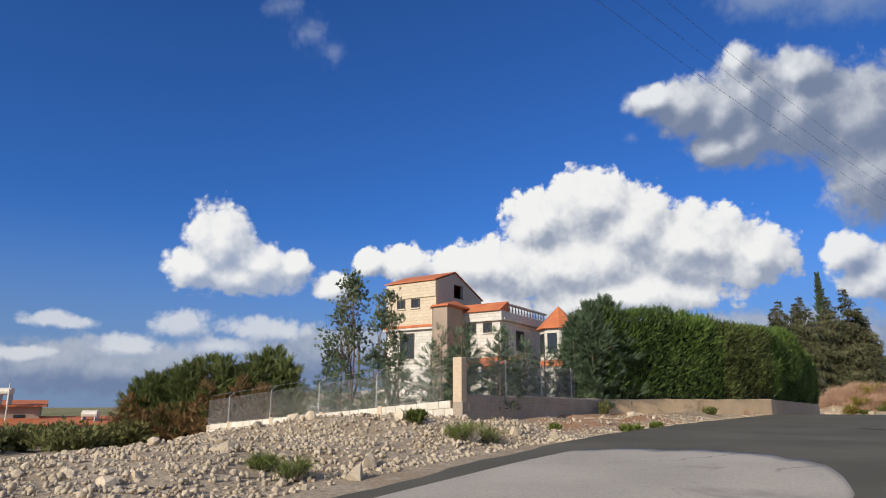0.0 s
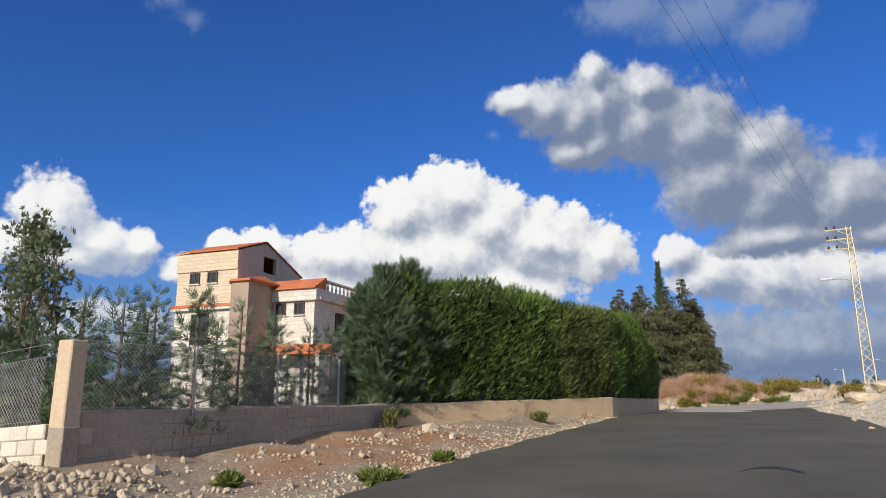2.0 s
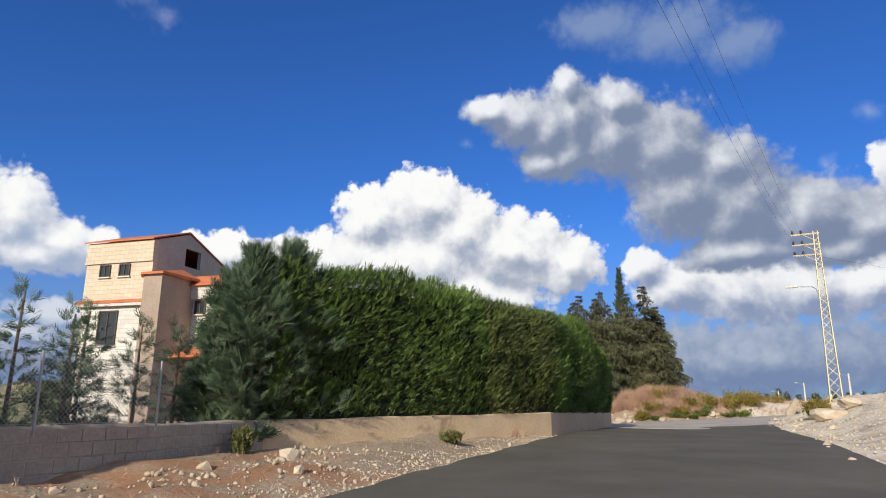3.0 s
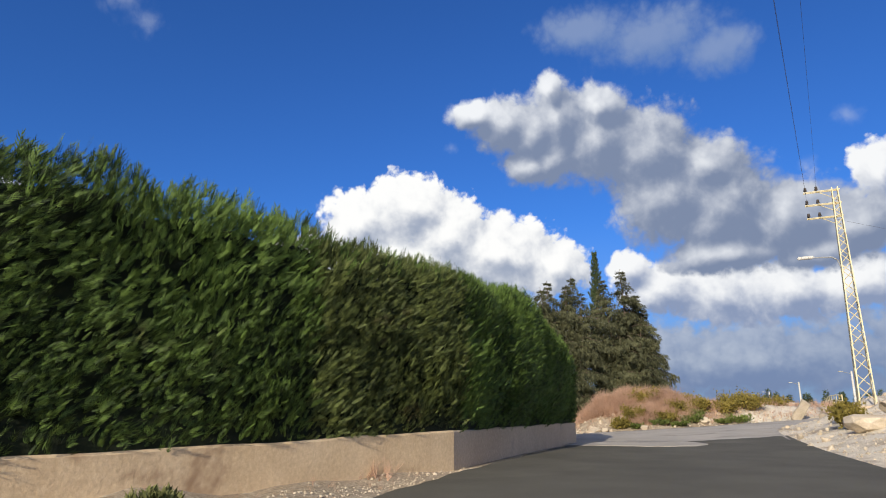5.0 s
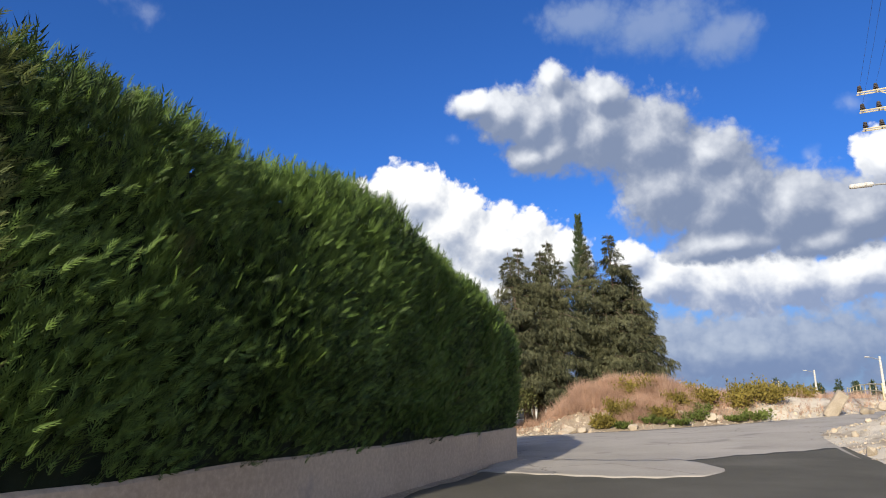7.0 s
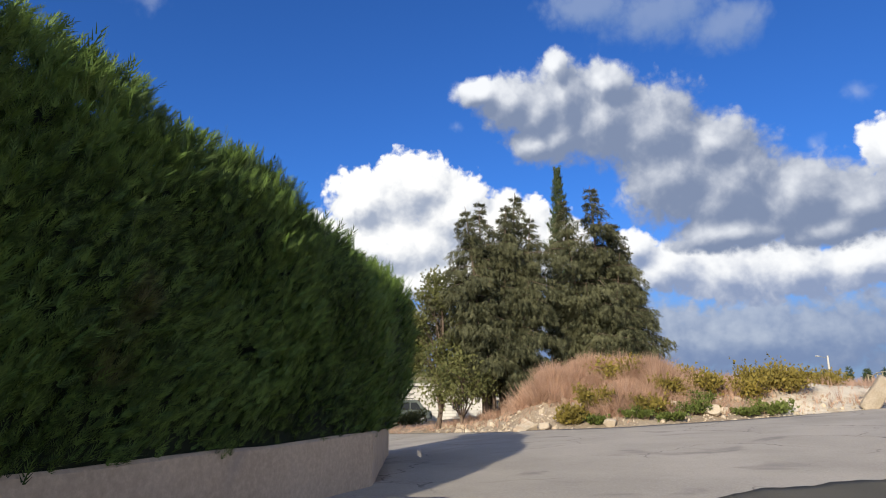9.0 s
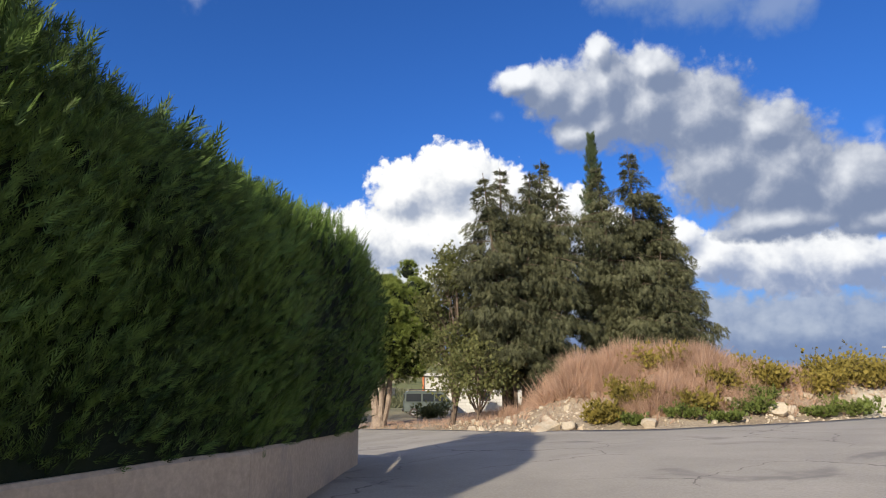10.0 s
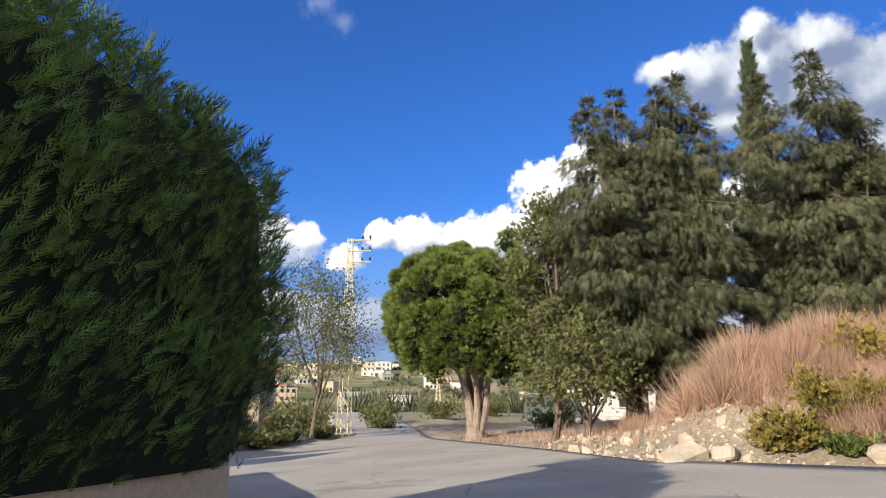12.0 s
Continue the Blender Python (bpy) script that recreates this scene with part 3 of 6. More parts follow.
def asphalt_end(r):
    return np.interp(r, (-6.1, -2.3, -2.1, -1.75, -1.2, -0.6, 0.75, 1.95), (44.6, 45.2, 46.6, 46.9, 47.7, 48.4, 49.4, 50.4)) + 0.08 * np.sin(r * 6) + 0.05 * np.sin(r * 15)


def tongue_start(r):
    return np.interp(r, (-5.6, -3.0, -2.2, -1.5, -1.22, -1.12), (43.15, 42.8, 43.0, 43.5, 44.1, 44.6)) + 0.06 * np.sin(r * 9)


def tongue_end(r):
    return np.interp(r, (-5.6, -2.3, -2.1, -1.7, -1.25, -1.12), (46.4, 46.6, 47.0, 46.3, 45.2, 44.75)) + 0.05 * np.sin(r * 11)


ribbon("road_asphalt", skirted(-5.45, 1.85, 60), lambda r: np.full_like(r, -45.0), asphalt_end, 0.035, 220, M_ASPHALT, "fresh dark asphalt laid over the old road",
       inset=lambda s: np.interp(s, (-20, 5, 9.5, 15, 20), (0.95, 0.85, 0.5, 0.1, 0.0)) + 0.05 * np.sin(s * 2.3) + 0.03 * np.sin(s * 6.1))
ribbon("road_patch", skirted(-4.2, -0.15, 40), lambda r: np.full_like(r, -45.0), patch_end, 0.047, 120, M_CONCRETE_ROAD, "worn pale dusty stretch of road surface")
ribbon("road_apron", skirted(-5.6, -1.12, 44), tongue_start, tongue_end, 0.047, 16, M_CONCRETE_ROAD, "pale concrete apron reaching into the asphalt")

# ---------------------------------------------------------------- walls
WALL = [Vector((-0.1, 16.3)), Vector((5.07, 24.05)), Vector((13.83, 30.81)), Vector((21.87, 42.75)), Vector((23.1, 49.66)), Vector((18.6, 57.6))]
WALL_TOP = [0.78, 0.75, 0.84, 0.69, 0.38, 0.05]


def wall_run(name, a, b, za, zb, mat, label, thick=0.22, down=0.5, cap=True):
    """A garden wall from a to b with a slightly uneven top and a thin coping."""
    u = (b - a).normalized()
    n = Vector((-u.y, u.x))          # away from the road
    bm = bmesh.new()
    steps = max(2, int((b - a).length / 0.8))
    rings = []
    for i in range(steps + 1):
        t = i / steps
        p = a.lerp(b, t)
        z = za + (zb - za) * t + 0.012 * math.sin(i * 2.1) + 0.008 * math.sin(i * 5.3)
        wob = 0.008 * math.sin(i * 1.7)
        base = min(land_xy(p.x, p.y), land_xy(p.x - n.x * 0.4, p.y - n.y * 0.4)) - down
        prof = [(-wob, base), (-wob, z - 0.03), (0.03, z), (thick - 0.03, z), (thick, z - 0.03), (thick, base)]
        rings.append([bm.verts.new((p.x + n.x * o, p.y + n.y * o, h)) for o, h in prof])
    for r0, r1 in zip(rings, rings[1:]):
        for k in range(5):
            bm.faces.new((r0[k], r0[k + 1], r1[k + 1], r1[k]))
    bm.faces.new(rings[0])
    bm.faces.new(rings[-1][::-1])
    bmesh.ops.recalc_face_normals(bm, faces=bm.faces)
    return tagged(ob_of(name, bm, mat), label, "garden wall", kind="structure")


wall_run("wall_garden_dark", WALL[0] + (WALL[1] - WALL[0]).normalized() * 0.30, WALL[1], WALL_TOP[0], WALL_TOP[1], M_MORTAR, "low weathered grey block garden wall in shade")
wall_run("wall_garden_tan", WALL[1], WALL[2], WALL_TOP[1], WALL_TOP[2], M_PLASTER_TAN, "low tan plastered garden wall under the hedge")
wall_run("wall_garden_grey", WALL[2], WALL[3], WALL_TOP[2], WALL_TOP[3], M_PLASTER_GREY, "low grey rendered garden wall along the road")
wall_run("wall_garden_end", WALL[3], WALL[4], WALL_TOP[3], WALL_TOP[4], M_PLASTER_GREY, "low grey rendered garden wall rounding the corner")
wall_run("wall_lane", WALL[4], WALL[5], WALL_TOP[4], WALL_TOP[5], M_PLASTER_GREY, "low grey rendered garden wall along the lane")


# ---------------------------------------------------------------- the clipped hedge
def along_wall(d, first=1, last=5):
    """Point, direction and wall top at distance d along the hedge's wall, with rounded corners."""
    pts = np.array([tuple(WALL[i]) for i in range(first, last + 1)])
    tops = np.array(WALL_TOP[first:last + 1])
    cum = np.concatenate(((0,), np.cumsum(np.linalg.norm(np.diff(pts, axis=0), axis=1))))
    at = lambda q: np.stack((np.interp(q, cum, pts[:, 0]), np.interp(q, cum, pts[:, 1])), -1)
    w = 0.7
    p = (at(d - w) + at(d - w / 2) + at(d) * 2 + at(d + w / 2) + at(d + w)) / 6
    u = unit(at(d + w) - at(d - w))
    return p, u, np.interp(d, cum, tops), cum


HEDGE_END = 33.6


def hedge_surface(d, t):
    p, u, wt, cum = along_wall(d)
    top = np.interp(d, (-1, 0, 2, 6.6, 7.4, 8.2, 9.5, 11, 13, 16, 18, 20, 22, 24, 25.5, 27, 29, 33), (3.75, 3.92, 4.08, 4.12, 4.08, 3.82, 3.98, 3.98, 4.08, 4.2, 4.28, 4.24, 4.12, 3.7, 3.44, 3.48, 3.72, 3.7)) + 0.14 * noise2(d, d * 0, 0.7, 21) + 0.10 * noise2(d, d * 0, 1.9, 22)
    o, h, no, nh = hedge_profile_arr(t, top, 0.55 + 0.55 * ease(d, 19, 24) * (1 - ease(d, 26.5, 29.5)))
    n2 = np.stack((-u[:, 1], u[:, 0]), -1)
    swell = (0.22 * noise2(d, h, 0.55, 23) + 0.18 * noise2(d, h, 1.5, 24) + 0.10) * (0.15 + 0.85 * ease(h, 0.7, 1.7)) - 0.05 * (1 - ease(h, 0.7, 1.5))
    bulge = 0.26 * np.sin(np.clip((h - 0.6) / 3.2, 0, 1) * math.pi) * ease(d, 10, 14) * (1 - 0.9 * ease(d, 20, 23) + 1.2 * ease(d, 26.5, 29.5)) + 0.10 * ease(d, 27, 29.5)
    off = o - swell - bulge
    pos = np.stack((p[:, 0] + n2[:, 0] * off, p[:, 1] + n2[:, 1] * off, h + wt - 0.72 + nh * swell), -1)
    nor = np.stack((n2[:, 0] * no, n2[:, 1] * no, nh), -1)
    return pos, nor, np.concatenate((u, np.zeros((len(u), 1))), 1)


def hedge_profile_arr(t, top, rad):
    foot, back = 0.70, 1.8
    face, arc, flat = top - foot - rad, rad * math.pi / 2, back - rad
    q = t * (face + arc + flat)
    ang = np.clip((q - face) / rad, 0, math.pi / 2)
    o = np.where(q < face, 0, rad * (1 - np.cos(ang))) + np.clip(q - face - arc, 0, None)
    h = np.where(q < face, foot + q, foot + face + rad * np.sin(ang))
    return o, h, -np.cos(ang), np.sin(ang)


def build_hedge():
    hedge = thing("hedge", (13.83, 30.81, 0.84), "tall clipped green cypress hedge behind a low wall", "hedge")
    inv = hedge.matrix_world.inverted()
    nd_, nt_ = 150, 26
    gd, gt = np.meshgrid(np.linspace(-0.3, HEDGE_END, nd_), np.linspace(0, 1, nt_), indexing="ij")
    pos, nor, _ = hedge_surface(gd.ravel(), gt.ravel())
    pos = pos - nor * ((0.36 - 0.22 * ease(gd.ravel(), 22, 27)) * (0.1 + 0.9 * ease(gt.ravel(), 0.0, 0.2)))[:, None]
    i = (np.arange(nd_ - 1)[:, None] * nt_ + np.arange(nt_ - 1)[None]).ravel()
    # dark sheet behind the leaves: its colour paints the shade in the gaps
    core = np_mesh("core", pos, np.stack((i, i + nt_, i + nt_ + 1, i + 1), -1), M_FOLIAGE_SHADE, True)
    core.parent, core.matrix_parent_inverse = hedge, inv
    up = np.array((0, 0, 1.0))
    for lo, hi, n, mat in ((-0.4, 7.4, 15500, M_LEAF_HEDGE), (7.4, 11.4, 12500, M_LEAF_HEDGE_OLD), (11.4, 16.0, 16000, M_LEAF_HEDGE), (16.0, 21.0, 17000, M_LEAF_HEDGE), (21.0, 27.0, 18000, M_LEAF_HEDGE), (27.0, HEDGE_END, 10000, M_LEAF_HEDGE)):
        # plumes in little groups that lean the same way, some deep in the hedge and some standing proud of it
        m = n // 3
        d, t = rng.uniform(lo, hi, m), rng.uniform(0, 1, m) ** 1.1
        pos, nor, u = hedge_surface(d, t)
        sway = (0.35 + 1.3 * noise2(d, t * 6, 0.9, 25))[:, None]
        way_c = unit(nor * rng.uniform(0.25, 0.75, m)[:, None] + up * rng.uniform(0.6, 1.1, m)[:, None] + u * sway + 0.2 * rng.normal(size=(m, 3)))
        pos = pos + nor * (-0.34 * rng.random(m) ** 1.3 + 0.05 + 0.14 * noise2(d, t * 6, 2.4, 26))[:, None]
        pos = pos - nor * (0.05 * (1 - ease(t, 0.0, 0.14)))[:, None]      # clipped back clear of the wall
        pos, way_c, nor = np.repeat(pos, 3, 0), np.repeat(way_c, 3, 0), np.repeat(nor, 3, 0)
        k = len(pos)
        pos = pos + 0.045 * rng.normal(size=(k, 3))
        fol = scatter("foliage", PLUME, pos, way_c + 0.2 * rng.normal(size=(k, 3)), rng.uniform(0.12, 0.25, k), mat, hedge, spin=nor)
        fol.matrix_parent_inverse = inv
    # long unclipped shoots along the top
    n = 1500
    d = rng.uniform(0, HEDGE_END, n)
    d = d + 0.25 * np.sin(d * 5.1)
    pos, nor, u = hedge_surface(d, rng.uniform(0.55, 0.85, n))
    fol = scatter("shoot", PLUME, pos, nor * 0.25 + up + u * 0.25 + 0.22 * rng.normal(size=(n, 3)), rng.uniform(0.16, 0.42, n), M_LEAF_HEDGE, hedge)
    fol.matrix_parent_inverse = inv


build_hedge()


# ---------------------------------------------------------------- trees
def limb(bm, a, b, ra, rb, bend=0.0, n=4, sides=6):
    a, b = Vector(a), Vector(b)
    side = Vector((random.uniform(-1, 1), random.uniform(-1, 1), random.uniform(-0.3, 0.5))) * bend * (b - a).length
    last, lr = a, ra
    for i in range(1, n + 1):
        t = i / n
        p = a.lerp(b, t) + side * math.sin(t * math.pi)
        r = ra + (rb - ra) * t
        tube(bm, last, p, lr, r, sides)
        last, lr = p, r


def conifer(name, x, y, z, height, radius, mat, label, seed, template=None, n=3600, size=0.42, droop=0.35, tip=0.75, lean=(0, 0), base=0.06, clumps=90, group=""):
    """A conifer: tapered trunk, whorls of branches, each with hanging or rising sprays in lumps."""
    random.seed(seed)
    g = np.random.default_rng(seed)
    tree = thing(name, (x, y, z), label, "tree", group)
    bm = bmesh.new()
    limb(bm, (0, 0, -0.4), (lean[0], lean[1], height * 0.96), max(0.05, height * 0.018), 0.015, 0.01, 8, 7)
    pos, dirs = [], []
    per = max(6, n // clumps)
    for c in range(clumps):
        h = base + (1 - base) * ((c + g.random()) / clumps) ** 0.9
        shape = (1 - h) ** tip * (0.62 + 0.38 * math.sin(min(1, h / 0.22) * math.pi / 2)) * (1 - 0.45 * max(0.0, (h - 0.7) / 0.3))
        reach = radius * shape * g.uniform(0.45, 1.4) + 0.10
        az = c * 2.399 + g.normal() * 0.4
        root = np.array((lean[0] * h, lean[1] * h, height * h))
        out = np.array((math.cos(az), math.sin(az), 0.0))
        side = np.array((-out[1], out[0], 0.0))
        rise = g.uniform(0.0, 0.45) + 0.8 * max(0, h - 0.75)
        end = root + out * reach + np.array((0, 0, rise * reach))
        if reach > 0.4 and c % 2 == 0:
            limb(bm, root, end, 0.02 * radius / 2 + 0.01, 0.008, 0.05, 2, 4)
        k = int(per * (0.30 + 1.2 * shape))
        f = g.random(k) ** 0.55
        wide = 0.30 * reach * (1.05 - f)[:, None] + 0.06
        q = root + (end - root) * f[:, None] + side * g.normal(size=(k, 1)) * wide + np.array((0, 0, 1.0)) * g.normal(size=(k, 1)) * 0.07 * min(reach, 1.5)
        q[:, 2] -= droop * 0.25 * reach * f * f
        pos.append(q)
        dirs.append(out * 0.75 + side * g.normal(size=(k, 1)) * 0.55 + np.array((0, 0, -droop)) + g.normal(size=(k, 3)) * 0.28 + np.array((0, 0, 1.3 * max(0, h - 0.72) / 0.28)))
    pos, dirs = np.concatenate(pos), np.concatenate(dirs)
    part("trunk", bm, M_BARK, tree)
    scatter("crown", template or DROOP, pos, dirs, g.uniform(0.6, 1.25, len(pos)) * size, mat, tree)
    return tree


def broad_tree(name, x, y, z, height, radius, mat, label, seed, n=2200, size=0.3, trunk=0.12, bare=0.3, clumps=40, template=None, squash=0.8, group="", bark=None, category="tree"):
    """A leafy tree: forked limbs, and leaves in uneven clumps at the ends of the twigs."""
    random.seed(seed)
    g = np.random.default_rng(seed)
    tree = thing(name, (x, y, z), label, category, group)
    bm = bmesh.new()
    fork = height * bare
    limb(bm, (0, 0, -0.3), (0.03 * height, 0.02 * height, fork), trunk, trunk * 0.75, 0.05, 4, 8)
    pos, dirs = [], []
    crotch = np.array((0.03 * height, 0.02 * height, fork))
    mains = []
    for m in range(6):
        a = m * 1.047 + g.uniform(-0.3, 0.3)
        reach = radius * g.uniform(0.25, 0.6)
        mains.append(np.array((math.cos(a) * reach, math.sin(a) * reach, fork + (height - fork) * g.uniform(0.45, 0.85))))
        limb(bm, crotch - np.array((0, 0, fork * 0.3 * g.random())), mains[-1], trunk * 0.55, trunk * 0.16, 0.10, 5, 6)
    for c in range(clumps):
        az = c * 2.399 + g.normal() * 0.5
        e = g.uniform(-0.25, 1.0)
        rr = radius * g.uniform(0.45, 1.0)
        centre = np.array((math.cos(az) * rr * math.sqrt(max(0, 1 - max(e, 0) ** 2)), math.sin(az) * rr * math.sqrt(max(0, 1 - max(e, 0) ** 2)), fork + (height - fork) * (0.32 + 0.62 * e * squash + 0.12 * g.random())))
        host = min(mains, key=lambda q: np.linalg.norm(q - centre))
        start = crotch + (host - crotch) * g.uniform(0.55, 1.0)
        limb(bm, start, centre, trunk * 0.14, 0.006, 0.14, 3, 4)
        k = int(n / clumps * g.uniform(0.5, 1.4))
        q = centre + g.normal(size=(k, 3)) * np.array((0.19, 0.19, 0.15)) * radius
        pos.append(q)
        dirs.append(g.normal(size=(k, 3)) + (q - np.array((0, 0, height * 0.5))) * 0.5 / radius)
    pos, dirs = np.concatenate(pos), np.concatenate(dirs)
    part("trunk", bm, bark or M_BARK, tree)
    scatter("crown", template or LEAVES, pos, dirs, g.uniform(0.6, 1.3, len(pos)) * size, mat, tree)
    return tree


def gz(x, y):
    return land_xy(x, y)


def ragged_conifer(x, y, z, leaders, label, seed, size=0.28, per=170):
    """An old conifer with several leaders: tiers of long uneven boughs, each hung with drooping sprays, dark gaps between them."""
    random.seed(seed)
    g = np.random.default_rng(seed)
    tree = thing("conifer_tree", (x, y, z), label, "tree", "conifers beyond the junction")
    bm = bmesh.new()
    pos, dirs, big = [], [], []
    for dx, dy, top, rad, base in leaders:
        foot, tip = np.array((dx * 0.35, dy * 0.35, -0.4)), np.array((dx, dy, top))
        limb(bm, foot, tip, max(0.07, 0.016 * top), 0.012, 0.015, 8, 7)
        h = base
        while h < top - 0.15:
            left = top - h
            # a slim spire on top, boughs of nearly full length lower down
            full = rad * min(1.0, 0.20 * left + 0.12 * max(0.0, left - 1.5)) + 0.05
            for b in range(4):
                az = g.uniform(0, 2 * math.pi)
                reach = full * g.choice((0.55, 0.8, 1.0, 1.25)) * g.uniform(0.85, 1.15)
                out = np.array((math.cos(az), math.sin(az), 0.0))
                side = np.array((-out[1], out[0], 0.0))
                root = foot + (tip - foot) * (h + 0.4) / (top + 0.4)
                rise = g.uniform(-0.25, 0.45) if left > 1.8 else g.uniform(0.1, 0.5)
                at = lambda f: root + out * reach * f[:, None] + np.array((0, 0, 1.0)) * (reach * (rise * f - 0.42 * rise * f * f - 0.16 * f ** 3))[:, None]
                if reach > 0.5:
                    a, m, e = (Vector(q) for q in at(np.array((0.0, 0.5, 0.97))))
                    tube(bm, a, m, 0.008 * reach + 0.010, 0.005 * reach + 0.006, 5)
                    tube(bm, m, e, 0.005 * reach + 0.006, 0.005, 5)
                k = int(per * (0.25 + 0.45 * reach) * (0.55 if left < 1.8 else 1.0))
                f = g.random(k) ** 0.62
                # sprays sit on side twigs, in fans that thin out between them
                twig = np.round(f * 6 * max(0.6, reach)) / (6 * max(0.6, reach))
                f = np.clip(twig + 0.06 * g.normal(size=k), 0.05, 1.0)
                wide = g.uniform(-1, 1, k) * (0.10 + 0.34 * reach * np.sin(np.clip(f, 0, 1) * 2.6) * 0.8)
                q = at(f) + side * wide[:, None]
                q[:, 2] -= 0.25 * np.abs(wide) + g.random(k) ** 1.5 * 0.5 * min(1.0, reach)
                pos.append(q)
                big.append(np.full(k, size * (0.75 if left < 1.5 else 1.0)))
                hang = 1.15 * min(1.0, left / 2.2) - 0.35 * max(0.0, 1 - left)
                dirs.append(out * 0.55 + side * (np.sign(wide) * 0.35)[:, None] + np.array((0, 0, -hang)) + g.normal(size=(k, 3)) * 0.3)
            h += (0.34 + 0.16 * g.random()) * (0.6 if left < 1.8 else 1.0)
    pos, dirs, big = np.concatenate(pos), np.concatenate(dirs), np.concatenate(big)
    part("trunk", bm, M_BARK, tree)
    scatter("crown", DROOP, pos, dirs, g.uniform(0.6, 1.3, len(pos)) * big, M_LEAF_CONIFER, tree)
    return tree


# dark conifers beyond the junction; each leader: offset, height, reach, lowest bough
zt = gz(30.2, 63.2)
ragged_conifer(30.2, 63.2, zt, ((-1.6, -0.6, 10.0 - zt, 1.7, 2.4), (-0.5, 0.7, 10.7 - zt, 1.9, 2.2), (0.6, -0.3, 10.3 - zt, 1.8, 1.9), (1.4, 0.5, 11.2 - zt, 2.0, 1.7), (2.1, 0.2, 10.0 - zt, 1.7, 1.4), (-0.6, -1.2, 6.4 - zt, 1.7, 2.2), (1.3, -1.4, 6.2 - zt, 1.8, 1.6)),
               "tall grey-green conifer with several pointed leaders and drooping boughs", 110)
zt = gz(36.2, 64.0)
ragged_conifer(36.2, 64.0, zt, ((-0.3, -0.2, 11.9 - zt, 2.2, 1.0), (-1.95, -0.2, 11.0 - zt, 2.2, 1.0), (1.3, 0.3, 10.0 - zt, 2.0, 1.0), (2.2, 0.8, 9.0 - zt, 1.55, 0.9), (0.6, -1.4, 8.0 - zt, 2.2, 0.8), (1.8, -0.6, 6.4 - zt, 1.6, 0.8), (-1.4, -1.5, 6.4 - zt, 1.8, 0.8)),
               "broad grey-green conifer with hanging branchlets and one bare spire", 111)
conifer("cypress_tree", 35.6, 67.4, gz(35.6, 67.4), 13.95 - gz(35.6, 67.4), 1.25, M_LEAF_CYPRESS, "slim dark green cypress with a pointed top", 16, template=SPRAY, n=7000, clumps=200, size=0.36, droop=-1.8, tip=0.78)

